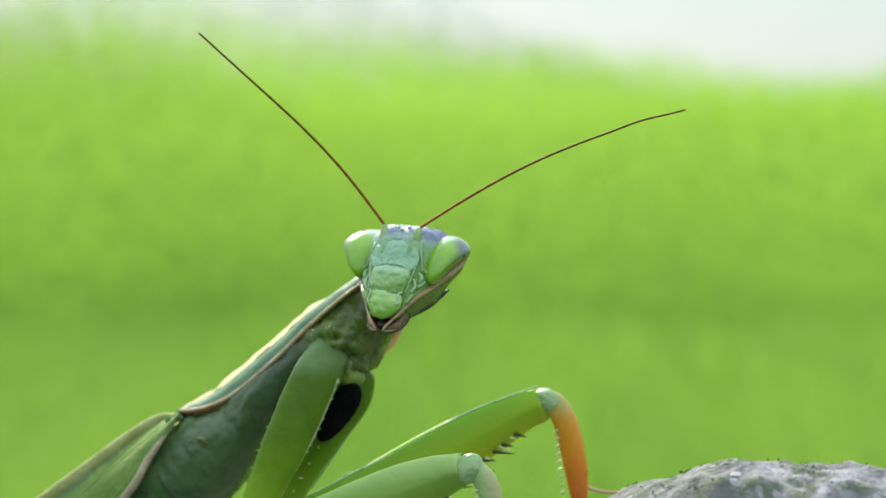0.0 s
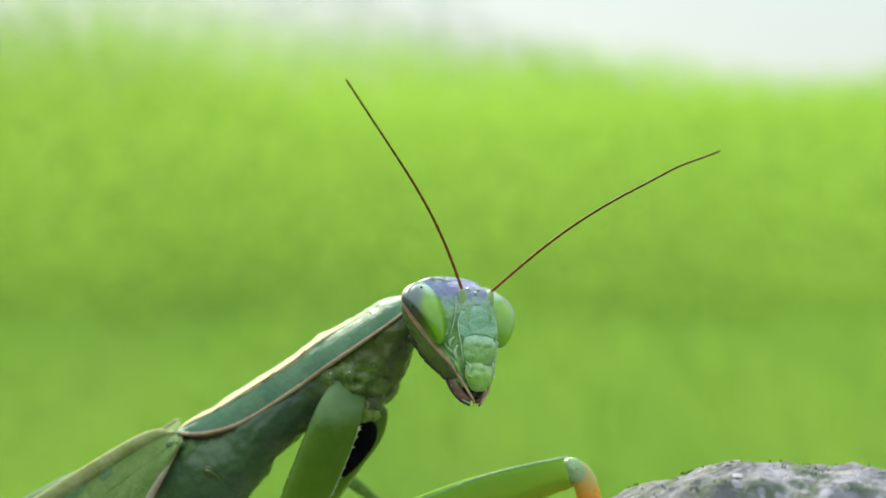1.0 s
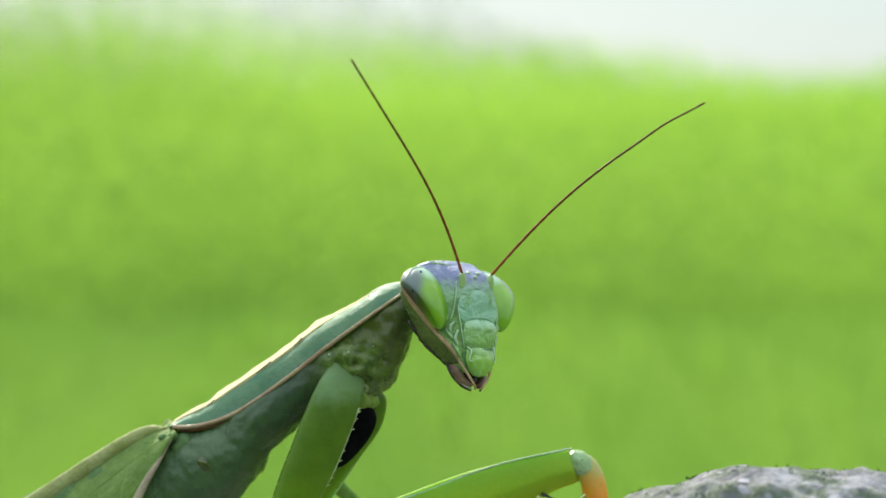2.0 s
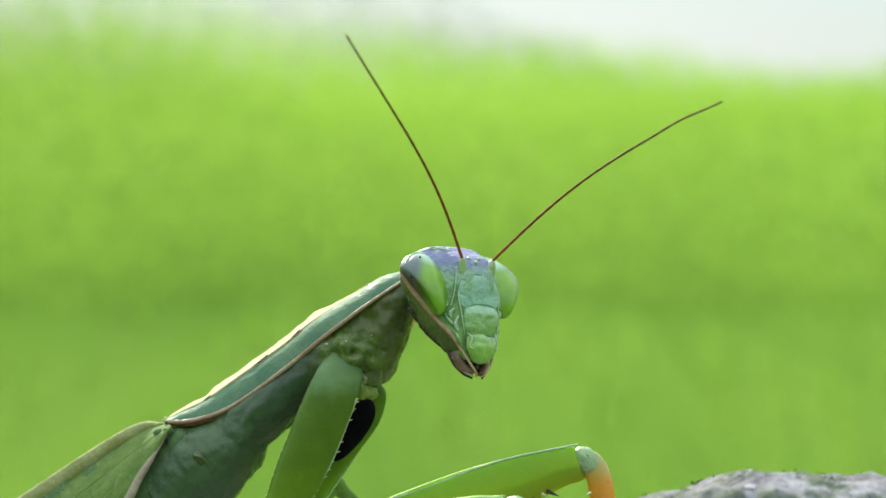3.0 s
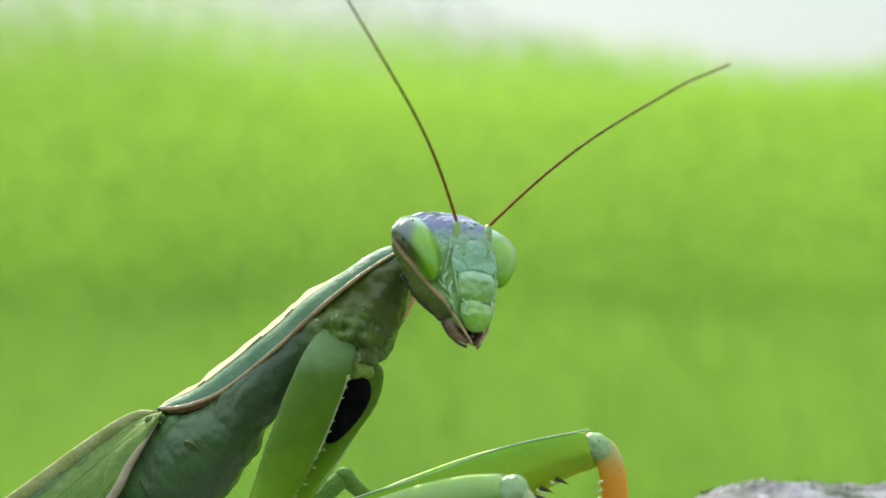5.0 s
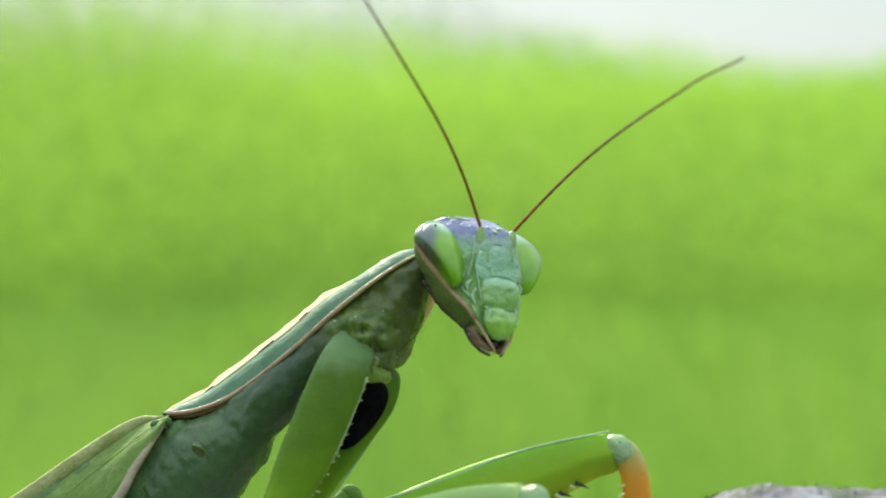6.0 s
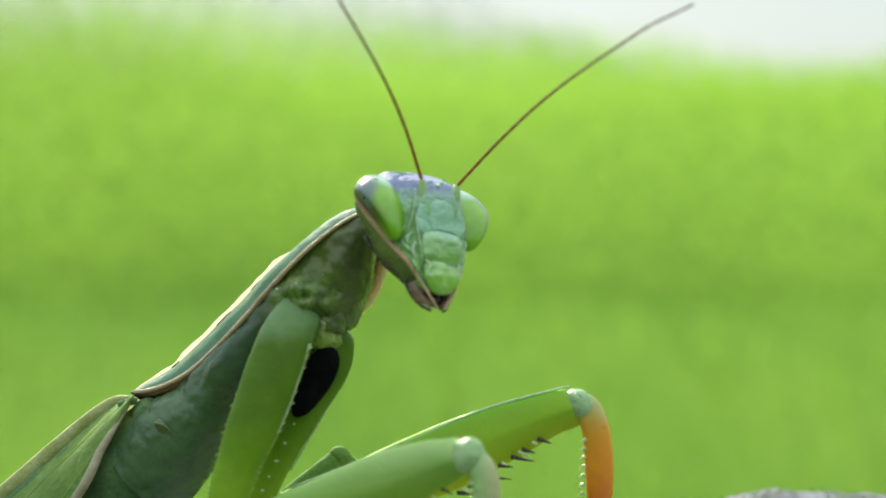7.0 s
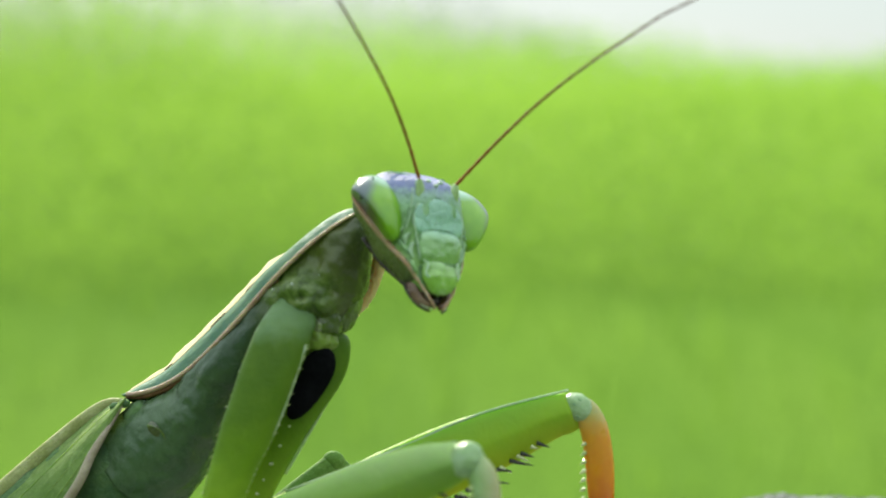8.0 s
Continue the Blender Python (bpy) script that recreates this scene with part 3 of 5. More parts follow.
def boulder():
    thing = tagged(new("boulder"), "grey weathered boulder crusted with lichen, standing in the meadow", "boulder")
    bm = bmesh.new()
    seg, rings, r = 160, [], 0.35
    while r < 420:
        ring = []
        for k in range(seg):
            a = 2 * math.pi * k / seg
            x = PEAK[0] + r * math.cos(a) * 1.35
            y = PEAK[1] + r * math.sin(a)
            ring.append(bm.verts.new((x, y, max(stone_height(x, y), -650) + 620)))
        rings.append(ring)
        r += max(0.4, r * 0.055)
    for a, b in zip(rings, rings[1:]):
        for k in range(seg):
            bm.faces.new((a[k], a[(k + 1) % seg], b[(k + 1) % seg], b[k]))
    bm.faces.new(rings[0])
    bm.faces.new(list(reversed(rings[-1])))
    part("stone", bm, m_stone, thing)
    rnd = random.Random(2)
    crust, tuft = bmesh.new(), bmesh.new()
    for _ in range(900):
        x, y = PEAK[0] + rnd.gauss(0, 16), PEAK[1] + rnd.gauss(0, 9)
        z = stone_height(x, y) + 620
        clump = noise.noise(Vector((x * 0.22, y * 0.22, 4)))
        if clump > 0.10:
            s = rnd.uniform(0.15, 0.42)
            k = 7
            top = crust.verts.new((x, y, z + 0.07))
            ring = []
            for j in range(k):
                a = 6.283 * j / k
                e = s * rnd.uniform(0.6, 1.25)
                px, py = x + e * math.cos(a), y + e * math.sin(a)
                ring.append(crust.verts.new((px, py, stone_height(px, py) + 620 + rnd.uniform(-0.04, 0.06))))
            for j in range(k):
                crust.faces.new((ring[j], ring[(j + 1) % k], top))
        else:
            for _ in range(5):
                a, l = rnd.uniform(0, 6.28), rnd.uniform(0.04, 0.11)
                bx, by = x + rnd.uniform(-0.4, 0.4), y + rnd.uniform(-0.4, 0.4)
                w = 0.07
                t0 = Vector((bx + math.cos(a) * l * 0.5, by + math.sin(a) * l * 0.5, z + l))
                q = [Vector((bx + w * math.cos(a + g), by + w * math.sin(a + g), z - 0.1)) for g in (0, 2.1, 4.2)]
                vq = [tuft.verts.new(p) for p in (*q, t0)]
                for f in ((0, 1, 3), (1, 2, 3), (2, 0, 3)):
                    tuft.faces.new([vq[i] for i in f])
    tagged(part("lichen", crust, m_lichen, thing, "pale grey lichen flakes", smooth=False), kind="stuff")
    tagged(part("moss", tuft, m_moss, thing, "small dark green moss tufts", smooth=False), kind="stuff")


# ---- the mantis ----
HEAD_ROWS = [  # z, front y, front half width, rim x, rim y, cheek's back x, y, back y
    (0.97, 1.02, 0.60, 1.10, 1.18, 1.05, 1.42, 1.52), (0.86, 0.72, 0.90, 1.70, 1.10, 1.60, 1.66, 1.90), (0.60, 0.28, 1.02, 2.15, 1.15, 2.10, 1.82, 2.28),
    (0.12, -0.58, 1.10, 2.66, 1.20, 2.50, 1.95, 2.50), (-0.45, -1.00, 1.15, 3.02, 1.24, 2.85, 1.98, 2.60), (-1.25, -1.08, 1.22, 3.00, 1.22, 2.85, 1.98, 2.60),
    (-2.07, -1.08, 1.20, 2.60, 0.80, 2.52, 1.88, 2.40), (-3.30, -1.02, 1.16, 2.02, 0.05, 2.10, 1.55, 2.05), (-3.70, -1.00, 1.12, 1.82, -0.24, 1.88, 1.36, 1.85),
    (-4.13, -0.98, 1.06, 1.58, -0.50, 1.58, 1.06, 1.55), (-5.00, -0.88, 0.92, 1.08, -0.68, 1.06, 0.48, 0.95), (-5.50, -0.78, 0.66, 0.78, -0.60, 0.70, 0.18, 0.48)]


def head_section(row, n=8):
    """Half outline of one level, from the middle of the face past the cheek's rim to the back: 5 * n + 1 places."""
    z, f, fw, rx, ry, bx, by, b = row
    return [Vector((x, y, z)) for x, y in spline([(0, f - 0.04), (fw, f), (rx, ry), (bx, by), (bx * 0.55, (by + 2 * b) / 3), (0, b)], n)]


def head(parent):
    """Triangular head; own space: origin between the feelers' roots, face towards -y."""
    bm = bmesh.new()
    levels = spline(HEAD_ROWS, 5)
    rings = []
    for row in levels:
        half = head_section(row)
        full = half + [Vector((-q.x, q.y, q.z)) for q in half[-2:0:-1]]
        ring = []
        for q in full:
            q = q + Vector((q.x, q.y - 0.6, 0)).normalized() * (0.03 * noise.noise(q * 1.7) + 0.02 * noise.noise(q * 3.6))
            ring.append(bm.verts.new(q - Vector((0, 0, 0.03 * (q.x / 2) ** 2))))
        rings.append(ring)
    seg = len(rings[0])
    for a, b in zip(rings, rings[1:]):
        for k in range(seg):
            bm.faces.new((a[k], a[(k + 1) % seg], b[(k + 1) % seg], b[k]))
    bm.faces.new(rings[0])
    bm.faces.new(rings[-1])
    h = part("head", bm, m_head, parent, "triangular green head, sky sheen painted lilac on its crown")

    long_axis, out_axis = Vector((0, 0.48, 0.877)), Vector((0, -0.877, 0.48))
    rim_side = Vector((0.787, 0.283, -0.54)).normalized()

    def eye_place(q, s, grow=1.0):
        """From the unit ball to the leaning drop of an eye: flat along the rim, its foot pointing inwards."""
        low = max(0.0, -q.z)
        wide = q.x * s
        w = 1.42 * grow * wide * (1 - (0.30 if wide > 0 else 0.25) * low ** 1.1)
        p = Vector((2.62 + w - 0.30 * q.z * q.z, 0.50, -1.24)) + long_axis * ((2.14 if q.z < 0 else 1.86) * grow * q.z) + out_axis * (-1.03 * grow * q.y * (1 - 0.2 * low ** 2))
        over = (p - Vector((2.68, 0.74, -2.07))).dot(rim_side) - 0.02
        if over > -0.25:
            p -= rim_side * (over if over > 0.25 else (over + 0.25) ** 2)
        return Vector((p.x * s, p.y, p.z))

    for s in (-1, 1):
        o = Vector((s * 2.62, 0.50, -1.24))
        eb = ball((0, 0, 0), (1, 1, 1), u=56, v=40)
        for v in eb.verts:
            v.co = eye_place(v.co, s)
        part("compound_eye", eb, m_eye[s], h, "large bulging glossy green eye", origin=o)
        ring = []
        for k in range(17):
            a = radians(-62 + 210 * k / 16)            # inner edge from the foot over the top
            u = Vector((-s * math.cos(a) * 0.94, -0.36, math.sin(a) * 0.94)).normalized()
            g = 0.05 + 0.05 * math.sin(math.pi * k / 16)
            ring.append((*eye_place(u, s, 1.0), g, g))
        part("eye_margin", loft(ring, 10, 3, depth=(0.1, 0.9, 0.2)), m_margin, h, "pale bluish-green margin round the eye")
        rim = [(s * 2.20, 1.50, 0.56, 0.05, 0.05), (s * 2.80, 1.56, 0.30, 0.07, 0.07), (s * 3.32, 1.42, -0.20, 0.09, 0.09), (s * 3.40, 1.25, -0.75, 0.11, 0.11), (s * 3.14, 1.00, -1.38, 0.15, 0.15), (s * 2.76, 0.62, -2.10, 0.18, 0.17),
               (s * 2.38, 0.33, -2.72, 0.18, 0.17), (s * 2.04, 0.00, -3.36, 0.15, 0.13), (s * 1.60, -0.52, -4.13, 0.12, 0.11), (s * 1.30, -0.68, -4.65, 0.10, 0.09), (s * 1.08, -0.74, -5.05, 0.08, 0.08)]
        part("cheek_rim", loft(rim, 14, 5, depth=(0.2, 0.9, 0.1), lump=0.02), m_pink, h, "brownish-pink ridge round the eye and down the cheek")
        cb = bmesh.new()
        outer, inner = [], []
        for row in levels[22:51]:
            pts = head_section(row)[16:26]
            outer.append([cb.verts.new(Vector((s * (q.x + 0.05), q.y, q.z))) for q in pts])
            inner.append([cb.verts.new(Vector((s * (q.x - 0.08), q.y, q.z))) for q in pts])
        nr, nc = len(outer), len(outer[0])
        for g in (outer, inner):
            for r0, r1 in zip(g, g[1:]):
                for k in range(nc - 1):
                    cb.faces.new((r0[k], r0[k + 1], r1[k + 1], r1[k]))
        for i in range(nr - 1):
            for k in (0, nc - 1):
                cb.faces.new((outer[i][k], outer[i + 1][k], inner[i + 1][k], inner[i][k]))
        for k in range(nc - 1):
            for i in (0, nr - 1):
                cb.faces.new((outer[i][k], outer[i][k + 1], inner[i][k + 1], inner[i][k]))
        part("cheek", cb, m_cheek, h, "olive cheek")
        edge = []
        for i, q in enumerate(spline([(s * 2.50, 1.98, -2.45), (s * 2.12, 1.62, -3.30), (s * 1.80, 1.40, -3.85), (s * 1.45, 1.05, -4.35), (s * 1.12, 0.62, -4.85), (s * 1.05, 0.25, -5.10)], 4)):
            g = 0.10 + 0.06 * noise.noise(Vector((i * 1.1, s, 0)))
            edge.append((*q, g, g))
        part("throat_edge", loft(edge, 10, 2, depth=(0.2, 0.9, 0.1)), m_mouth, h, "black lower edge of the cheek")
        part("feeler_socket", loft([(s * 0.95, -0.98, -1.10, 0.16, 0.10), (s * 0.97, -1.04, -0.75, 0.27, 0.17), (s * 1.02, -1.06, -0.38, 0.26, 0.20), (s * 1.07, -1.08, -0.05, 0.16, 0.16)], 16, 4, lump=0.04),
             m_socket, h, "yellowish feeler socket")
        for k, q in enumerate((((1.55, -0.85, -2.75), (1.72, -0.72, -3.0), (1.66, -0.66, -3.3)), ((1.9, -0.42, -3.05), (1.7, -0.62, -3.4), (1.46, -0.78, -3.75)),
                               ((1.38, -0.96, -3.2), (1.5, -0.86, -3.6), (1.36, -0.86, -4.0)), ((1.5, -0.66, -3.95), (1.34, -0.8, -4.25), (1.2, -0.86, -4.7)))):
            part("face_fold", loft([(s * x, y, z, 0.05 + 0.07 * (i == 1), 0.07) for i, (x, y, z) in enumerate(q)], 10, 5, depth=(0.1, 0.95, 0.1), lump=0.04), (m_margin, m_front)[k % 2], h)
            part("crease", tube([(s * (x + 0.12), y + 0.06, z - 0.03) for x, y, z in q], 0.03, 0.02, 6, 4), m_suture, h, "dark crease")
        part("mandible", loft([(s * 0.92, 0.15, -4.75, 0.22, 0.40), (s * 0.92, -0.05, -5.4, 0.25, 0.42), (s * 0.70, -0.35, -5.95, 0.24, 0.34), (s * 0.32, -0.62, -6.28, 0.14, 0.2)], 18, 5, lump=0.05), m_jaw, h, "pinkish-brown jaw")
        part("outer_palp", tube([(s * 1.12, 0.45, -4.85), (s * 1.17, 0.15, -5.35), (s * 1.02, -0.10, -5.85), (s * 0.74, -0.40, -6.28), (s * 0.34, -0.65, -6.52)], 0.085, 0.06), m_mouth, h, "black outer palp")
        part("jaw_palp", tube([(s * 1.12, 0.0, -5.35), (s * 0.96, -0.28, -5.85), (s * 0.66, -0.55, -6.25), (s * 0.30, -0.75, -6.42)], 0.055, 0.04), m_pale, h)
        part("palp", tube([(s * 1.10, -0.76, -4.95), (s * 0.92, -0.92, -5.4), (s * 0.60, -1.0, -5.92), (s * 0.34, -0.98, -6.24), (s * 0.22, -0.9, -6.46)], 0.085, 0.065), m_pink, h, "pinkish curved palp")
    part("throat_jaw", loft([(0, 1.1, -3.4, 1.4, 0.8), (0, 0.6, -4.5, 1.0, 0.7), (0, 0.0, -5.45, 0.66, 0.42), (0, -0.40, -6.1, 0.38, 0.26)], 20, 5), m_mouth, h, "dark lower jaw")
    part("frontal_shield", loft([(0, -1.02, -0.92, 0.5, 0.1), (0, -1.10, -1.2, 1.02, 0.16), (0, -1.08, -1.65, 1.34, 0.18), (0, -1.08, -2.1, 1.42, 0.18), (0, -1.08, -2.55, 1.32, 0.17), (0, -1.06, -2.85, 1.1, 0.14)], 36, 6, power=2.7, lump=0.04),
         m_front, h, "pentagonal bluish-green plate")
    part("clypeus", loft([(0, -1.04, -2.62, 0.75, 0.18), (0, -1.10, -2.85, 1.10, 0.34), (0, -1.12, -3.3, 1.20, 0.46), (0, -1.10, -3.85, 1.12, 0.42), (0, -1.06, -4.3, 0.92, 0.28)], 36, 8, power=2.3, lump=0.15), m_front, h)
    part("labrum", loft([(0, -1.06, -4.05, 0.82, 0.28), (0, -1.10, -4.45, 1.0, 0.36), (0, -1.10, -4.95, 0.98, 0.40), (0, -1.04, -5.42, 0.76, 0.36), (0, -0.98, -5.7, 0.45, 0.26)], 36, 8, lump=0.16), m_labrum, h,
         "bright green rounded lip")
    sut = [((-1.1, -1.12, -1.25), (-0.6, -1.18, -0.98), (0, -1.18, -0.92), (0.6, -1.18, -0.98), (1.1, -1.12, -1.25)),
           ((-1.2, -1.2, -3.0), (-0.8, -1.32, -2.72), (0, -1.36, -2.58), (0.8, -1.32, -2.72), (1.2, -1.2, -3.0))]
    for s in (-1, 1):
        sut.append(((s * 1.1, -1.10, -1.2), (s * 1.42, -1.10, -2.0), (s * 1.34, -1.12, -2.7), (s * 1.25, -1.14, -3.3), (s * 1.12, -1.14, -4.2)))
        sut.append(((s * 0.45, -0.30, 0.26), (s * 0.8, 0.1, 0.50), (s * 1.3, 0.5, 0.70), (s * 1.7, 0.8, 0.74)))
        sut.append(((s * 1.30, -0.85, -0.45), (s * 1.40, -0.92, -1.1), (s * 1.56, -0.92, -1.9), (s * 1.74, -0.80, -2.6)))
    for i, q in enumerate(sut):
        if i > 1:
            part("suture", tube([(x, y + 0.01, z) for x, y, z in q], 0.045, 0.03, 8, 4), m_margin, h)
        wavy = [(x * 1.03 + 0.04 * noise.noise(Vector((x, z, i)) * 3), y + 0.05, z + 0.05 + 0.05 * noise.noise(Vector((z, x, i)) * 3)) for x, y, z in spline(q, 3)]
        part("crease", loft([(*p, 0.010 + 0.014 * abs(noise.noise(Vector(p) * 4)), 0.02) for p in wavy], 6, 2, depth=(0.13, 0.97, 0.2)), m_suture, h, "dark crease")
    for s in (-1, 1):
        part("crease", tube([(s * 0.85, -1.26, -4.22), (s * 0.5, -1.36, -4.26), (s * 0.1, -1.38, -4.22)], 0.035, 0.02, 8, 4), m_suture, h, "dark crease")
        part("crease", tube([(s * 1.04, -1.0, -4.35), (s * 1.06, -0.96, -4.95), (s * 0.84, -0.96, -5.45)], 0.05, 0.04, 8, 4), m_suture, h, "dark crease")
        part("lip_fold", tube([(s * 0.98, -1.18, -4.12), (s * 0.84, -1.40, -4.4), (s * 0.96, -1.34, -4.85), (s * 0.8, -1.42, -5.0)], 0.05, 0.04, 8, 4), m_margin, h, "pale fold beside the lip")
    for x, z in ((0, -0.18), (-0.36, 0.05), (0.36, 0.05)):
        part("ocellus", ball((x, -0.98 + 0.75 * (z + 0.18), z), (0.13, 0.12, 0.10), u=12, v=8), m_margin, h)
    for s, q in ((-1, Vector((0.96, -0.22, -0.05))), (-1, Vector((0.25, -0.80, 0.62))), (1, Vector((0.96, -0.22, -0.05)))):
        q = q.normalized()
        part("eye_fleck", ball(eye_place(Vector((s * q.x, -q.y * -1, q.z)), s, 0.985), (0.07, 0.07, 0.11), u=10, v=8), m_spine, h, "dark fleck in the eye")
    return h


def feeler(parent, side, length, bow):
    """Thin thread in its own space: chord along z, bowed towards x, growing thinner."""
    pts = []
    for i in range(45):
        s = i / 44
        curl = bow * (math.sin(math.pi * s) + (0.12 * math.exp(-((s - 0.88) / 0.09) ** 2) * (1 - s) / 0.12 if side > 0 else 0.18 * math.sin(2 * math.pi * s)))
        g = (0.085 - 0.035 * s) * (1.1 if i % 2 else 0.9)      # short bead-like segments
        pts.append((curl, 0, s * length, g, g))
    bm = loft(pts, 8, 3, depth=(0.13, 0.97, 0.2))
    ob = part("antenna", bm, m_ant, parent, "long thin reddish-brown antenna")
    return ob


JOINT_SWELLINGS = [((-8.7, -2.3), 0.50, 0.35), ((-7.7, -2.0), 0.55, 0.42), ((-7.2, -3.0), 0.50, 0.35), ((-8.4, -3.1), 0.60, 0.40), ((-6.6, -2.4), 0.65, 0.40), ((-8.2, -2.55), 0.22, -0.35),
                   ((-7.1, -2.45), 0.20, -0.40), ((-5.5, -1.2), 0.80, 0.25), ((-5.9, -3.0), 0.55, 0.45), ((-6.2, -0.6), 0.5, -0.25), ((-4.9, -2.4), 0.55, 0.35), ((-5.4, -2.2), 0.2, -0.3)]   # (x, z), reach, height


def prothorax(parent):
    bm = loft([
        (*(-4.10, 1.60, 1.24), 0.7, 1.2), (*(-5.02, 1.50, 0.14), 1.7, 1.9), (*(-6.31, 1.80, -1.85), 2.2, 2.1), (*(-8.85, 2.30, -3.90), 1.75, 1.9),
        (*(-11.73, 3.20, -6.97), 1.55, 1.8), (*(-12.97, 3.70, -8.78), 2.0, 2.0), (*(-14.65, 4.40, -10.39), 2.75, 2.4), (*(-16.30, 5.00, -11.89), 2.9, 2.6)],
        96, 22, lump=0.15)
    for v in bm.verts:                               # soft swellings and hollows where the forelegs join
        push = 0.0
        for c, r, g in JOINT_SWELLINGS:
            push += g * math.exp(-((v.co.x - c[0]) ** 2 + (v.co.z - c[1]) ** 2) / (r * r))
        near = math.exp(-((v.co.x + 7.0) ** 2 + (v.co.z + 2.4) ** 2) / 4.0)
        push += near * (0.16 * noise.noise(v.co * 1.9) + 0.10 * noise.noise(v.co * 4.3))
        if v.co.y < 2.0:
            v.co += Vector((0.10, -1.0, 0.12)) * push
    p = part("prothorax", bm, m_body, parent, "dark bluish-green prothorax side with olive moist leg joints, head's shadow painted in front")
    n, y = Vector((0.62, 0, -0.78)), Vector((0, 1, 0))
    tau, delta = (n * 0.6 + y * 0.8), (n * -0.8 + y * 0.6)
    rows = spline([(*(-3.86, 1.30, 2.10), 2.2, 0.95), (*(-5.23, 0.10, 1.33), 4.9, 2.15), (*(-6.91, -0.20, 0.03), 6.6, 2.6), (*(-8.66, 0.40, -1.68), 5.2, 2.62),
                   (*(-10.18, 1.20, -3.36), 4.0, 2.42), (*(-12.64, 2.40, -5.80), 3.6, 2.45), (*(-14.28, 3.20, -6.97), 3.2, 2.0), (*(-15.80, 3.80, -7.54), 2.3, 1.3), (*(-16.90, 4.20, -7.66), 1.2, 0.2)], 7)
    bm = bmesh.new()
    top, under = [], []
    for i, r in enumerate(rows):
        c, w, h = Vector(r[:3]), r[3], r[4]
        a, b = [], []
        for k in range(21):
            s = k / 20
            arch = 0.87 * h * (math.sin(math.pi * s) ** 0.55)
            keel = 0.16 * h * math.exp(-((s - 0.5) / 0.05) ** 2)
            knob = 0.05 * noise.noise(Vector((i * 0.55, s * 6, 0))) + 0.05 * noise.noise(Vector((i * 1.3, s * 12, 3)))
            q = c + tau * (w * s) + delta * (arch + keel + knob * math.sin(math.pi * s))
            a.append(bm.verts.new(q))
            b.append(bm.verts.new(q - delta * 0.14 * (0.3 + math.sin(math.pi * s))))
        top.append(a)
        under.append(b)
    for g in (top, under):
        for r0, r1 in zip(g, g[1:]):
            for k in range(20):
                bm.faces.new((r0[k], r0[k + 1], r1[k + 1], r1[k]))
    for k in range(20):
        for i in (0, -1):
            bm.faces.new((top[i][k], top[i][k + 1], under[i][k + 1], under[i][k]))
    for r in range(len(top) - 1):
        for k in (0, 20):
            bm.faces.new((top[r][k], top[r + 1][k], under[r + 1][k], under[r][k]))
    sh = part("neck_shield", bm, m_shield, parent, "saddle-shaped grey-green back shield with pale worn ridge")
    cb = bmesh.new()                                 # thin worn crest added for the sunlit band on the ridge, lower edge ragged
    outer, inner = [], []
    for i in range(8, 56):
        c, w, h = Vector(rows[i][:3]), rows[i][3], rows[i][4]
        low = 0.25 + 0.07 * noise.noise(Vector((i * 0.31, 0, 2))) + 0.05 * noise.noise(Vector((i * 0.9, 4, 0)))
        low -= 0.16 * math.exp(-((i - 27) / 2.6) ** 2) + 0.06 * math.exp(-((i - 34) / 2.0) ** 2)
        low = max(low, 0.30 - 0.10 * max(0, min(1, (i - 15) / 9)))
        fin = (0.27 + 0.16 * noise.noise(Vector((i * 0.28, 1, 5))) + 0.03 * noise.noise(Vector((i * 0.9, 1, 5)))) * min(1, (i - 8) / 12) * min(1, (55 - i) / 20 + 0.1)
        a, b = [], []
        for k in range(9):
            f = low + max(0.04, 0.33 - low) * min(1, k / 3)
            q = c + tau * (w * f) + delta * (0.87 * h * math.sin(math.pi * f) ** 0.55) - n * (fin * max(0, k - 3) / 5)
            a.append(cb.verts.new(q + delta * 0.05))
            b.append(cb.verts.new(q + y * 0.05))
        outer.append(a)
        inner.append(b)
    nr = len(outer)
    for g in (outer, inner):
        for r0, r1 in zip(g, g[1:]):
            for k in range(8):
                cb.faces.new((r0[k], r0[k + 1], r1[k + 1], r1[k]))
    for i in range(nr - 1):
        for k in (0, 8):
            cb.faces.new((outer[i][k], outer[i + 1][k], inner[i + 1][k], inner[i][k]))
    for k in range(8):
        for i in (0, nr - 1):
            cb.faces.new((outer[i][k], outer[i][k + 1], inner[i][k + 1], inner[i][k]))
    part("crest", cb, m_keel, sh, "pale cream worn translucent crest, added for the sunlit ridge")
    for i in (24, 30, 40):
        line = [tuple(Vector(rows[i + j][:3]) + tau * (rows[i + j][3] * f) + delta * (rows[i + j][4] * math.sin(math.pi * f) ** 0.55 * 0.87 + 0.08)) for j, f in ((0, 0.30), (1, 0.26), (2, 0.24))]
        part("nick", tube(line, 0.05, 0.02, 8, 3), m_spine, sh, "small dark nick in the crest")
    # russet strip whose dark colour also paints the shadow below the rim
    part("rim_shade", loft([(*(Vector(r[:3]) + n * 0.20 + y * 0.12), 0.15 * g, 0.12 * g) for r, g in zip(rows[20::3], [0.3, 0.5, 0.6, 0.7, 0.8, 0.9, 1.0, 1.1, 1.2, 1.2, 1.0, 0.6, 0.3])], 10, 3), m_russet, sh, "russet underside of the shield edge with its shadow painted in")
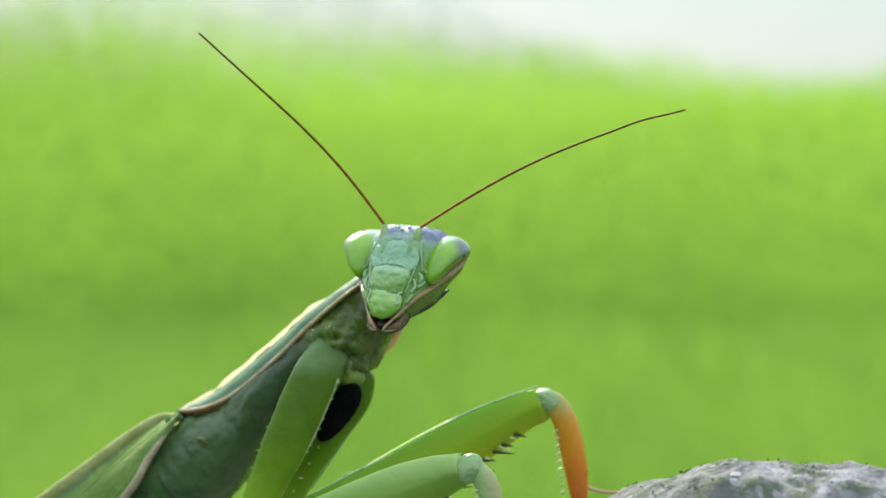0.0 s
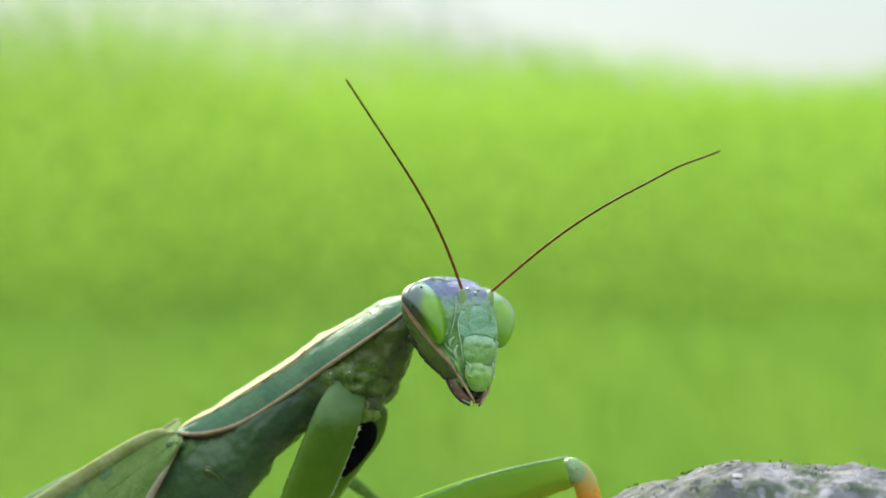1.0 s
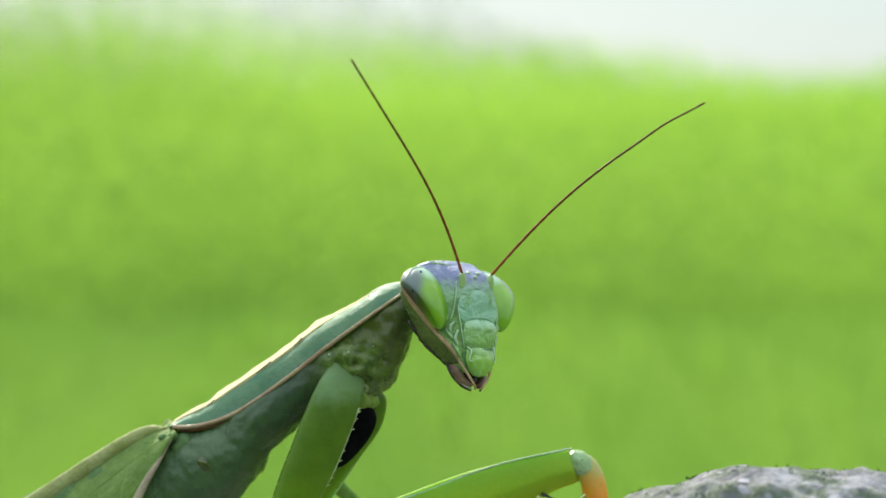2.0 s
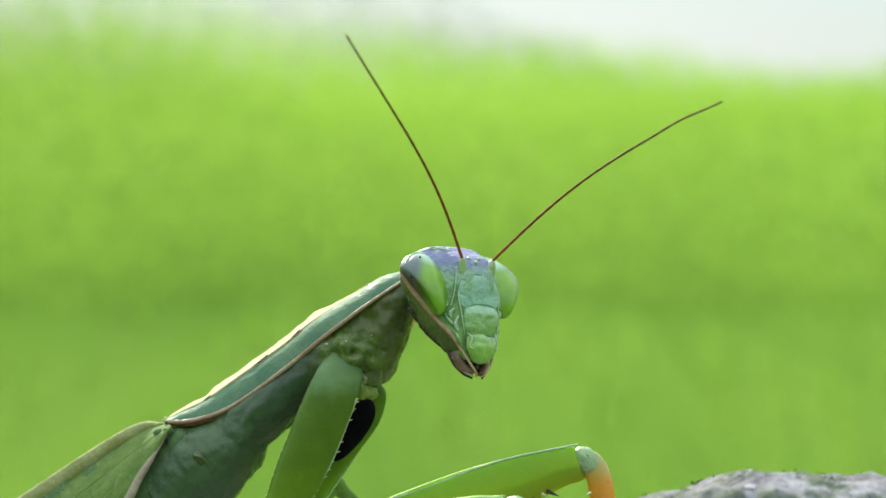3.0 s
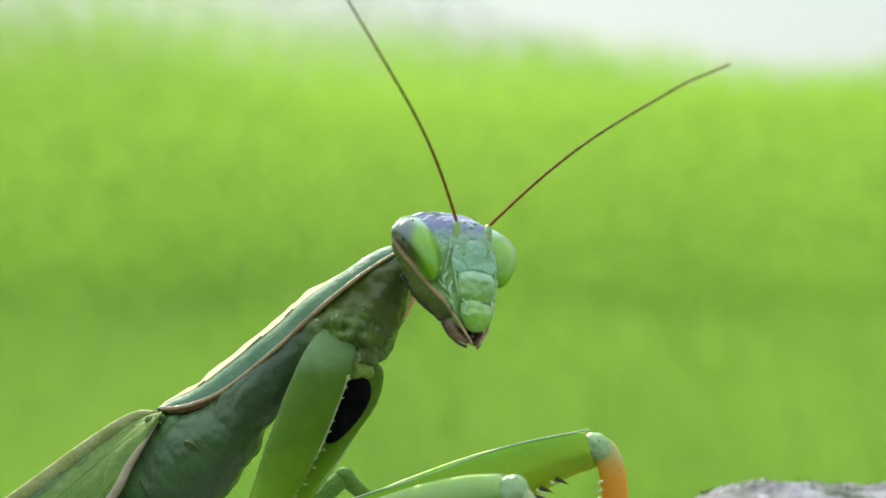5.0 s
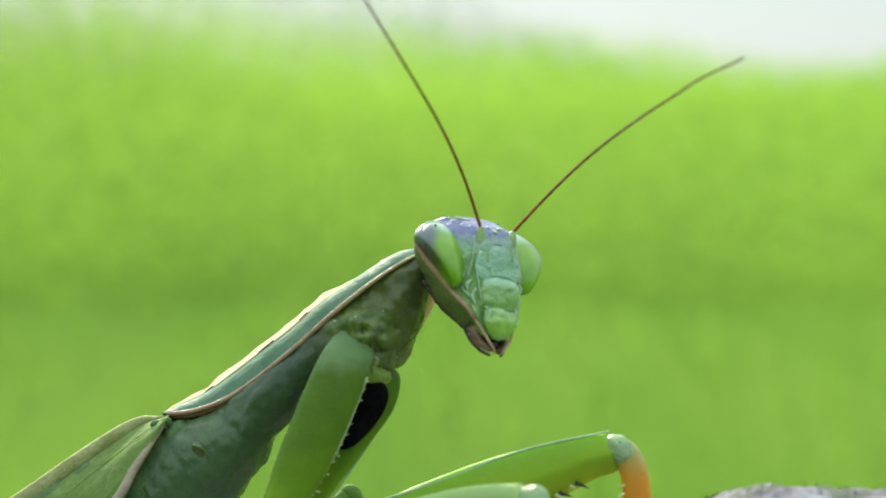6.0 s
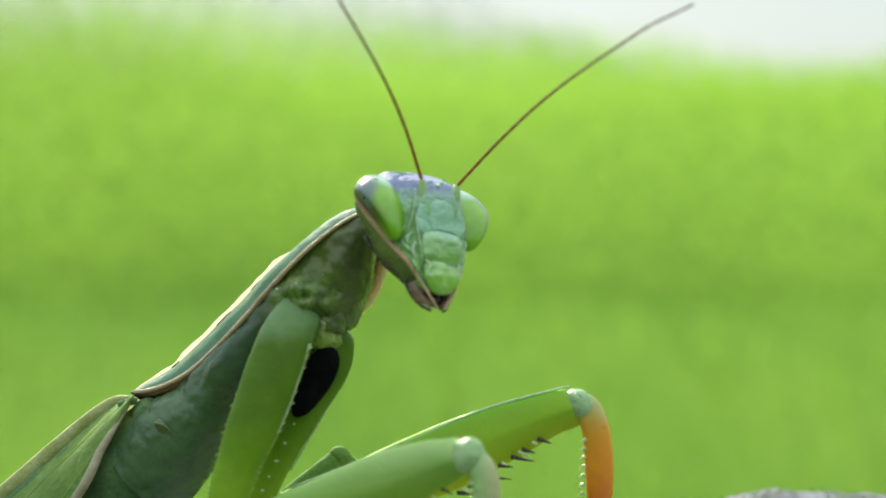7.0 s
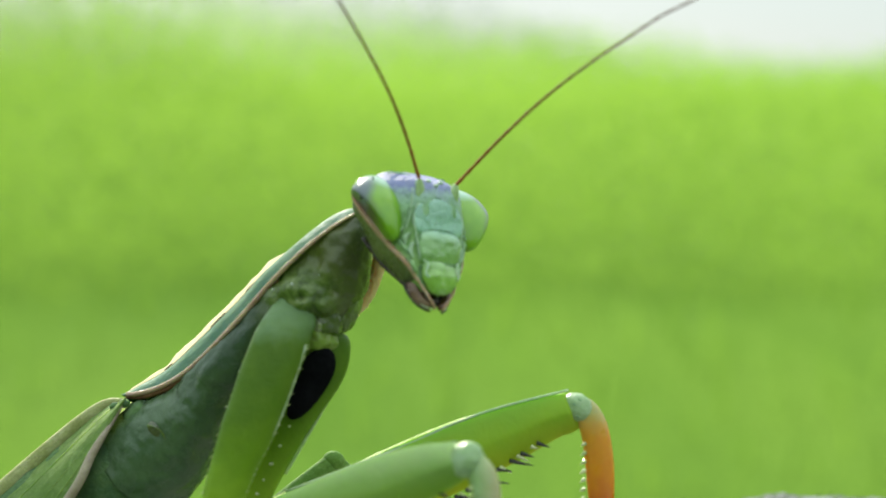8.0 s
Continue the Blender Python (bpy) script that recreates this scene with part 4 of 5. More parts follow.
    part("shield_rim", loft([(*r[:3], g, g) for r, g in zip(rows[::3], [0.06, 0.07, 0.08, 0.09, 0.10, 0.11, 0.12, 0.13, 0.14, 0.14] + [0.13] * 9 + [0.08])], 10, 3, depth=(0.13, 0.97, 0.2)), m_rim, sh, "pink shield edge")
    part("far_rim", tube([tuple(Vector(r[:3]) + tau * r[3]) for r in rows[::3]], 0.42, 0.12, 10, 3), m_amber, sh, "toothed orange-pink shield edge")
    for i in range(3, 26, 2):
        q = Vector(rows[i][:3]) + tau * rows[i][3]
        part("tooth", cone(q + tau * 0.15, q + tau * 0.62 - delta * 0.05, 0.15), m_amber, sh)
    for c, r, g in (((-5.95, 0.85, -3.65), (0.95, 0.75, 0.95), 0), ((-6.20, 0.50, -3.80), (0.42, 0.42, 0.50), 1), ((-6.32, 0.95, -4.60), (1.05, 0.78, 0.80), 2), ((-4.95, 1.45, -3.05), (0.72, 0.85, 1.30), 0)):
        part("leg_socket", ball(c, r, (0, 20, 0), 0.16, u=56, v=40), (m_joint, m_joint_pale, m_bulge)[g], p, ("moist olive leg joint", "pale moist joint skin", "yellow-green joint bulge")[g])
    for c in ((-8.55, 0.02, -2.05), (-7.55, -0.42, -1.75), (-6.15, -0.42, -1.30)):
        part("droplet", ball(c, (0.07, 0.06, 0.07), u=10, v=8), m_wet, p, "tiny clear glint of moisture")
    return p


def abdomen(parent):
    a = part("abdomen", loft([(*(-15.75, 4.90, -10.35), 2.1, 2.2), (*(-17.10, 5.40, -11.75), 2.9, 2.8), (*(-19.84, 7.20, -14.23), 3.6, 3.2), (*(-25.96, 9.20, -19.35), 4.0, 3.6), (*(-33.86, 11.20, -24.96), 4.0, 3.7),
                              (*(-44.11, 12.60, -33.11), 3.2, 2.8), (*(-51.88, 13.30, -39.11), 2.0, 1.6), (*(-54.74, 13.00, -41.25), 0.8, 0.8)], 32, 7, lump=0.12), m_abd, parent,
             "plump green abdomen")
    part("back_plate", ball((-16.08, 4.40, -8.66), (0.95, 1.3, 0.62), (0, -38, 0), 0.08), m_abd, a)
    for c, r in (((-15.08, 2.70, -9.67), (0.9, 0.5, 0.9)),):
        part("side_plate", ball(c, r, (0, 35, 0), 0.12), m_body, a)
    for q in (((-15.95, 3.1, -8.7), (-16.05, 2.75, -10.0), (-16.2, 2.6, -11.2), (-16.35, 2.7, -12.6)),):
        part("skin_fold", loft([(*c, 0.07 + 0.07 * (i in (1, 2)), 0.10) for i, c in enumerate(q)], 14, 6, depth=(0.05, 1, 0.05), lump=0.06), m_abd, a, "soft grey-green skin fold")
    pit = part("spiracle", ball((-14.75, 2.20, -9.35), (0.55, 0.20, 0.34), (0, 50, 0), 0.12), m_cheek, a, "brownish breathing pit")
    part("spiracle_lip", tube([(-15.15, 1.95, -9.05), (-14.8, 1.85, -9.12), (-14.4, 1.9, -9.42), (-14.25, 1.98, -9.8)], 0.07, 0.04, 8, 5), m_joint, pit, "olive swollen lip")
    for c, g in (((-16.62, 3.45, -8.05), 0.30), ((-17.15, 3.75, -8.25), 0.30)):
        part("hinge_knob", ball(c, (g, g, 0.8 * g), lump=0.1, u=14, v=10), m_abd, a, "bluish-green wing hinge")
    top = [(-16.84, 5.00, -7.97), (-18.70, 5.80, -8.91), (-23.99, 7.00, -13.37), (-30.48, 8.20, -18.87), (-43.89, 10.50, -30.09), (-56.04, 13.00, -40.27)]
    low = [(-16.65, 3.30, -8.06), (-17.99, 2.20, -10.44), (-19.20, 2.00, -12.79), (-23.58, 3.00, -18.45), (-36.65, 6.50, -30.41), (-56.04, 13.00, -40.92)]
    for far in (False, True):
        lo = [(q[0], 2 * p[1] - q[1] + 1.0, q[2]) for p, q in zip(top, low)] if far else low
        w = part("wing_cover", sheet(top, lo, 0.9), m_wing, parent, "folded leaf-green wing cover")
        for f in (0.2, 0.36, 0.52, 0.68, 0.84):
            line = [tuple(Vector(a) * (1 - f) + Vector(b) * f + Vector((0.25, -1, 0.35)).normalized() * (0.9 * math.sin(math.pi * f) + 0.06)) for a, b in zip(top, lo)]
            part("vein", tube(line, 0.015, 0.06, 8, 8), m_wing_vein, w)
        part("edge_vein", loft([(*q, g, g) for q, g in zip(lo, (0.07, 0.22, 0.25, 0.22, 0.18, 0.14))], 10, 8, depth=(0.13, 0.97, 0.2)), m_vein, w, "pinkish-grey front vein")
        if not far:
            part("upper_vein", loft([(*q, g, g) for q, g in zip(top, (0.12, 0.50, 0.66, 0.62, 0.45, 0.3))], 12, 8, depth=(0.13, 0.97, 0.2)), m_edge, w, "pale olive upper wing edge")
    return a


def coxae(parent):
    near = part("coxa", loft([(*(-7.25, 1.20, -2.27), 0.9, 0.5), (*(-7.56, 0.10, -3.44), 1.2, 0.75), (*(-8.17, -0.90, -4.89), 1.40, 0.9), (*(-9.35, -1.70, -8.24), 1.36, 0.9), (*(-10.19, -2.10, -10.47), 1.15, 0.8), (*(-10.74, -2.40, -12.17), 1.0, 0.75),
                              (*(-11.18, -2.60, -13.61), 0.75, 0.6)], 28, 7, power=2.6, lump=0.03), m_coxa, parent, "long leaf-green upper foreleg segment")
    for i in range(14):
        f = i / 13
        c = Vector((-6.80, -1.20, -4.95)).lerp(Vector((-9.71, -2.50, -11.89)), f)
        part("tubercle", cone(c, c + Vector((0.16, -0.03, 0.03)), 0.085 - 0.03 * (i % 2)), m_bead, near)
    for e in (((-6.80, -1.25, -4.78), (-7.94, -1.95, -8.21), (-9.09, -2.35, -10.47), (-9.81, -2.60, -12.15)), ((-9.46, -1.20, -4.79), (-10.66, -1.90, -8.22), (-11.25, -2.30, -10.45), (-11.69, -2.55, -12.15))):
        part("edge_ridge", tube(e, 0.07, 0.05, 8, 6), m_pale, near, "pale finely toothed edge")
        for i in range(18):
            c = Vector(spline(e, 6)[i])
            d = Vector((1, 0, 0.3)) if e[0][0] > -7.9 else Vector((-1, 0, -0.3))
            part("bristle", cone(c, c + d * (0.14 + 0.05 * (i % 3)), 0.05), m_bead, near)
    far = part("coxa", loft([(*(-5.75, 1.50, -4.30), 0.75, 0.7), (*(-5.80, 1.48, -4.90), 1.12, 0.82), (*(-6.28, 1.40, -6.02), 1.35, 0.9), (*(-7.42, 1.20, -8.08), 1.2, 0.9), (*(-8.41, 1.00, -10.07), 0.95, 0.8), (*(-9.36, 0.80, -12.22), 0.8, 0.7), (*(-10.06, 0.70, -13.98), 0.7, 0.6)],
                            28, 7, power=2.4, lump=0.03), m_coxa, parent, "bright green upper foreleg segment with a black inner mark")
    part("black_mark", loft([(-6.26, 0.50, -5.16, 0.50, 0.34), (-6.22, 0.47, -5.34, 0.70, 0.40), (-6.20, 0.42, -5.75, 0.80, 0.42), (-6.40, 0.38, -6.30, 0.82, 0.42), (-6.74, 0.32, -7.00, 0.74, 0.42), (-7.08, 0.26, -7.60, 0.62, 0.40),
                             (-7.46, 0.22, -8.16, 0.46, 0.36), (-7.68, 0.20, -8.46, 0.22, 0.25)], 24, 4, power=2.6), m_black, far, "velvet black inner mark")
    part("edge_ridge", tube(((-4.92, 1.3, -4.95), (-5.20, 1.2, -6.35), (-6.02, 1.1, -8.0), (-6.82, 0.95, -9.4), (-7.98, 0.8, -11.4)), 0.10, 0.06, 10, 6), m_pale, far, "pale bluish-green edge")
    for i in range(5):
        c = Vector((-7.74, 0.25, -8.93)).lerp(Vector((-9.32, 0.10, -12.24)), i / 4 + 0.07 * math.sin(7 * i))
        part("tubercle", ball(c, (0.07 + 0.03 * (i % 3), 0.05, 0.07), u=10, v=8), m_bead, far)
    for i in range(9):
        c = Vector((-6.44, 1.20, -7.79)).lerp(Vector((-8.76, 0.80, -12.05)), i / 8)
        part("tubercle", cone(c, c + Vector((0.2, 0, -0.1)), 0.07), m_bead, far)


JF, KF = (-9.85, 0.80, -14.00), (6.83, 1.00, -8.18)
JN, KN = (-11.07, -2.60, -13.69), (1.08, -8.00, -9.58)


def foreleg(parent, far):
    if far:
        fem = part("femur", loft([(*JF, 0.6, 0.6), (*(-7.57, 0.90, -13.26), 1.05, 0.6), (*(-4.13, 1.00, -12.45), 1.58, 0.7), (*(-0.11, 1.00, -10.86), 1.74, 0.7), (*(2.75, 1.00, -9.62), 1.52, 0.68), (*(5.05, 1.00, -8.68), 1.20, 0.66),
                                  (*(6.43, 1.00, -8.23), 0.98, 0.75)], 28, 7, power=1.35, lump=0.02), m_femur, parent, "yellow-green spined foreleg segment", origin=JF)
        o = Vector(JF)
        up = [(-7.97, 0.90, -12.34), (-4.53, 0.90, -11.0), (-1.81, 0.90, -9.94), (0.66, 0.90, -8.84), (3.01, 0.90, -8.02), (6.34, 0.90, -7.18)]
        part("upper_ridge", tube([tuple(Vector(p) - o + Vector((0.0, 0, 0.02))) for p in up], 0.075, 0.06, 10, 6), m_ridge, fem, "pale upper edge")
        part("knee_lobe", ball(Vector((6.89, 1.00, -8.06)) - o, (0.86, 0.76, 0.68), (0, 38, 0), 0.10), m_cap, fem, "bluish-green knee cap")
        for px in ((6.59, 0.15, -7.82), (6.88, 0.20, -7.59), (6.76, 0.15, -8.44)):
            part("knee_pit", ball(Vector(px) - o, (0.10, 0.06, 0.05), (0, 30, 0), u=10, v=8), m_suture, fem, "small dark pit")
        part("lower_lobe", ball(Vector((6.15, 1.15, -8.85)) - o, (1.15, 0.5, 0.6), (0, -18, 0), 0.05), m_femur, fem)
        for i in range(14):
            b = Vector((4.74, 0.50, -9.79)).lerp(Vector((0.17, 0.50, -12.81)), (i + 0.3 * math.sin(4 * i)) / 13) - o
            l = (1.25, 0.75)[i % 2] * (0.6 + 0.06 * i) * (1 + 0.3 * math.sin(5 * i))
            part("spine", cone(b, b + Vector((0.9, -0.15, -0.30 - 0.25 * math.sin(3 * i))) * l, 0.13 if i % 2 == 0 else 0.11), m_spine if i % 2 == 0 else m_bead, fem, "" if i % 2 else "black spine")
        k = Vector(KF)
        tib = part("tibia", loft([(*(6.70, 1.00, -7.85), 0.5, 0.45), (*(7.28, 1.00, -8.30), 0.66, 0.55), (*(7.72, 1.00, -9.32), 0.72, 0.55), (*(7.98, 1.00, -11.16), 0.72, 0.55), (*(8.03, 1.00, -12.88), 0.64, 0.5), (*(7.92, 1.00, -14.46), 0.42, 0.38), (*(7.52, 1.00, -15.75), 0.1, 0.1)],
                                 22, 7, lump=0.02), m_orange, parent, "glowing orange foreleg tip segment", origin=KF)
        for i in range(11):
            b = Vector((7.24, 0.75, -9.84)).lerp(Vector((7.12, 0.75, -14.42)), i / 10) - k
            part("spine", cone(b, b + Vector((-0.28, -0.05, -0.16)), 0.12), m_bead, tib)
        part("tarsus", tube([tuple(Vector(q) - k) for q in ((8.28, 1.20, -13.34), (9.40, 2.00, -13.95), (10.73, 3.00, -14.34), (12.55, 4.50, -14.81))], 0.13, 0.08), m_pink, tib, "thin pinkish foot")
    else:
        fem = part("femur", loft([(*JN, 0.6, 0.5), (*(-9.13, -3.30, -13.41), 0.85, 0.55), (*(-6.03, -4.60, -12.40), 1.28, 0.62), (*(-2.75, -6.00, -11.14), 1.5, 0.65), (*(-0.63, -7.00, -10.22), 1.24, 0.65), (*(0.72, -7.80, -9.68), 0.9, 0.75)],
                                 28, 7, power=1.4, lump=0.02), m_femur_near, parent, "leaf-green spined foreleg segment", origin=JN)
        o = Vector(JN)
        up = [(-6.57, -4.60, -11.54), (-2.75, -6.00, -9.87), (-0.63, -7.00, -9.15), (0.62, -7.80, -8.85)]
        part("upper_ridge", tube([tuple(Vector(p) - o) for p in up], 0.065, 0.05, 10, 6), m_ridge, fem, "pale upper edge")
        part("knee_lobe", ball(Vector((1.08, -8.00, -9.63)) - o, (0.8, 0.75, 0.85), (0, 40, 0), 0.06), m_cap, fem, "bluish-green knee cap")
        for i in range(6):
            b = Vector((-0.37, -7.00, -11.16)).lerp(Vector((-3.88, -4.50, -12.72)), i / 5) - o
            part("spine", cone(b, b + Vector((0.8, -0.1, -0.45)), 0.12), m_spine if i % 2 == 0 else m_bead, fem)
        tib = part("tibia", loft([(*(1.29, -8.00, -9.48), 0.5, 0.5), (*(1.85, -8.20, -10.49), 0.66, 0.55), (*(2.00, -8.40, -11.92), 0.62, 0.5), (*(1.85, -8.60, -13.30), 0.35, 0.3), (*(1.48, -8.80, -14.29), 0.08, 0.08)], 20, 6, lump=0.02),
                   m_knee, parent, "pale green foreleg tip segment", origin=KN)
        k = Vector(KN)
        for i in range(7):
            b = Vector((1.33, -8.50, -10.81)).lerp(Vector((1.41, -8.50, -13.12)), i / 6) - k
            part("spine", cone(b, b + Vector((-0.25, -0.05, -0.14)), 0.1), m_bead, tib)
    return fem, tib


def walking_leg(parent, hip, knee, foot, g=1.0):
    """Slender leg: thigh, shin and jointed foot; g its stoutness."""
    h, k, f = Vector(hip), Vector(knee), Vector(foot)
    leg = part("thigh", loft([(*h, 0.5 * g, 0.5 * g), (*h.lerp(k, 0.5), 0.5 * g, 0.45 * g), (*k, 0.4 * g, 0.36 * g)], 14, 6, depth=(0.3, 0.9, 0.2)), m_shin, parent, "slender green walking leg")
    part("knee", ball(k, (0.5 * g, 0.45 * g, 0.46 * g), u=16, v=12), m_shin, leg)
    part("shin", loft([(*k, 0.4 * g, 0.34 * g), (*k.lerp(f, 0.5), 0.28 * g, 0.27 * g), (*f, 0.2, 0.2)], 12, 6, depth=(0.3, 0.9, 0.2)), m_shin, leg)
    toe = f + Vector((2.2, -0.8, 0.1))
    part("foot", tube([tuple(f), tuple(f.lerp(toe, 0.5)), tuple(toe)], 0.17, 0.09), m_pink, leg, "thin pinkish foot")
    return leg


def on_stone(x, y):
    """A place on the boulder's surface, in the mantis's own space (mm)."""
    w = STAND.inverted() @ Vector((x * MM, y * MM, 0.62 + stone_height(x, y) * MM))
    return tuple(w / MM)


meadow()
grass()
hedge()
shrubs()
woods()
unseen_tree_screen()
boulder()
mantis = tagged(new("praying_mantis"), "green praying mantis with raised spined forelegs on a lichen-covered boulder", "mantis")
prothorax(mantis)
abdomen(mantis)
coxae(mantis)
head_part = head(mantis)
feelers = [feeler(head_part, -1, 15.8, 0.48), feeler(head_part, 1, 16.8, 0.75)]
far_leg = foreleg(mantis, True)
near_leg = foreleg(mantis, False)
walking_leg(mantis, (-11.08, 6.50, -15.80), (-6.06, 9.00, -11.75), (-2.04, 11.00, -15.2), 1.3)
walking_leg(mantis, (-15.57, 4.20, -13.60), (-16.45, -6.00, -16.30), on_stone(-14, -9))
walking_leg(mantis, (-20.49, 5.00, -15.55), (-27.53, -3.00, -16.97), on_stone(-40, -8))
walking_leg(mantis, (-21.36, 9.00, -16.21), (-33.24, 17.00, -21.58), on_stone(-38, 18))


def motions():
    walk(mantis, [
        (0.0, stand(0.969, 3.335, -3.317, -0.77, 3.95, -0.19)),
        (0.1, stand(0.700, 1.570, -3.383, 2.21, 3.28, -1.20)),
        (0.2, stand(2.155, 1.126, -6.808, 17.95, 5.61, 8.94)),
        (0.4, stand(2.148, 1.337, -6.867, 17.58, 5.82, 9.25)),
        (0.6, stand(2.138, 1.787, -6.852, 17.52, 5.64, 9.53)),
        (0.7, stand(2.133, 2.011, -6.844, 17.50, 5.55, 9.67)),
        (0.8, stand(2.080, 2.418, -6.457, 15.96, 4.77, 9.85)),
        (0.9, stand(2.103, 2.456, -6.087, 15.94, 4.10, 10.59)),
        (1.0, stand(2.129, 2.374, -5.699, 15.65, 3.36, 11.05)),
        (1.2, stand(2.143, 2.533, -5.384, 13.03, 3.79, 11.75)),
        (1.5, stand(2.167, 2.594, -4.909, 9.08, 4.42, 12.70)),
        (1.7, stand(2.152, 2.613, -4.782, 8.59, 4.43, 12.47)),
        (2.3, stand(2.108, 2.661, -4.405, 7.13, 4.46, 11.78)),
        (2.8, stand(2.071, 2.692, -4.095, 5.90, 4.48, 11.19)),
        (3.0, stand(2.131, 2.320, -3.918, 5.11, 4.62, 10.84)),
        (3.5, stand(2.052, 2.508, -3.754, 4.39, 4.57, 10.42)),
        (4.0, stand(2.202, 1.921, -3.402, 2.95, 4.81, 9.60)),
        (4.2, stand(1.960, 1.688, -3.176, 3.37, 4.22, 8.13)),
        (4.7, stand(1.950, 1.153, -2.645, 2.47, 3.70, 6.94)),
        (5.3, stand(1.936, 0.475, -2.023, 1.46, 3.07, 5.51)),
        (5.5, stand(2.407, 0.212, -2.105, 0.24, 3.97, 7.20)),
        (6.0, stand(3.048, 0.176, -2.424, -1.42, 5.08, 8.27)),
        (6.2, stand(2.223, 0.671, -1.610, -1.27, 3.66, 6.82)),
        (6.3, stand(1.654, 0.331, -1.046, -1.01, 2.48, 5.48)),
        (6.4, stand(1.075, 0.174, -0.506, -0.93, 1.20, 4.05)),
        (6.5, stand(0.550, -0.220, -0.031, -0.90, 0.09, 2.21)),
        (6.7, stand(0.187, -0.407, 0.092, 0.45, -0.48, 0.54)),
        (7.0, stand(0.099, -0.558, 0.027, 0.90, -0.21, -0.73)),
        (7.5, stand(0.134, -0.180, -0.156, 0.58, 0.24, -0.37)),
        (8.0, stand(0.000, 0.000, 0.000, 0.00, -0.00, 0.00)),
    ])
    walk(head_part, [
        (0.0, own(-3.315, -1.732, 3.968, -22.49, 1.33, -18.18)),
        (0.1, own(-3.147, -1.528, 3.725, -26.97, 0.59, -18.23)),
        (0.2, own(-4.284, -0.675, 3.586, -42.39, -6.22, -20.96)),
        (0.4, own(-4.302, -0.669, 3.577, -42.18, -6.06, -21.32)),
        (0.6, own(-4.239, -0.677, 3.612, -42.50, -5.03, -21.20)),
        (0.7, own(-4.206, -0.682, 3.630, -42.66, -4.53, -21.15)),
        (0.8, own(-3.385, -1.724, 3.675, -30.91, 3.90, -5.93)),
        (0.9, own(-1.678, -1.370, 3.567, -25.45, 7.86, 12.01)),
        (1.0, own(-1.461, -0.815, 3.508, -23.12, 8.59, 26.38)),
        (1.2, own(-1.523, -1.021, 3.408, -19.89, 6.26, 27.61)),
        (1.5, own(-1.514, -0.775, 2.988, -16.88, 3.97, 28.37)),
        (1.7, own(-1.504, -0.799, 3.041, -16.60, 3.67, 28.10)),
        (2.3, own(-1.472, -0.877, 3.195, -15.74, 2.80, 27.29)),
        (2.8, own(-1.444, -0.947, 3.318, -14.99, 2.13, 26.60)),
        (3.0, own(-1.428, -0.932, 3.210, -14.82, 1.81, 26.91)),
        (3.5, own(-1.349, -0.922, 3.137, -14.43, 2.59, 26.93)),
        (4.0, own(-1.297, -0.870, 3.131, -14.15, 2.70, 27.36)),
        (4.2, own(-1.379, -0.828, 3.528, -14.78, 3.97, 28.86)),
        (4.7, own(-1.363, -0.881, 3.393, -14.38, 4.01, 29.82)),
        (5.3, own(-1.348, -0.941, 3.232, -13.82, 4.02, 31.11)),
        (5.5, own(-1.299, -0.796, 3.135, -13.30, 2.58, 29.37)),
        (6.0, own(-1.303, -0.557, 3.154, -11.25, 0.77, 27.83)),
        (6.2, own(-1.157, -0.654, 3.188, -11.02, 2.32, 28.75)),
        (6.3, own(-1.068, -0.550, 3.137, -11.48, 4.07, 29.35)),
        (6.4, own(-1.016, -0.648, 3.120, -11.34, 5.59, 30.44)),
        (6.5, own(-0.986, -0.564, 3.081, -11.81, 7.12, 31.97)),
        (6.7, own(-0.732, -0.559, 2.996, -12.61, 8.00, 33.30)),
        (7.0, own(-0.874, -0.563, 3.094, -12.94, 7.48, 34.17)),
        (7.5, own(-0.905, -0.543, 3.105, -13.45, 6.94, 33.12)),
        (8.0, own(-0.872, -0.525, 3.081, -13.20, 6.80, 32.49)),
    ])
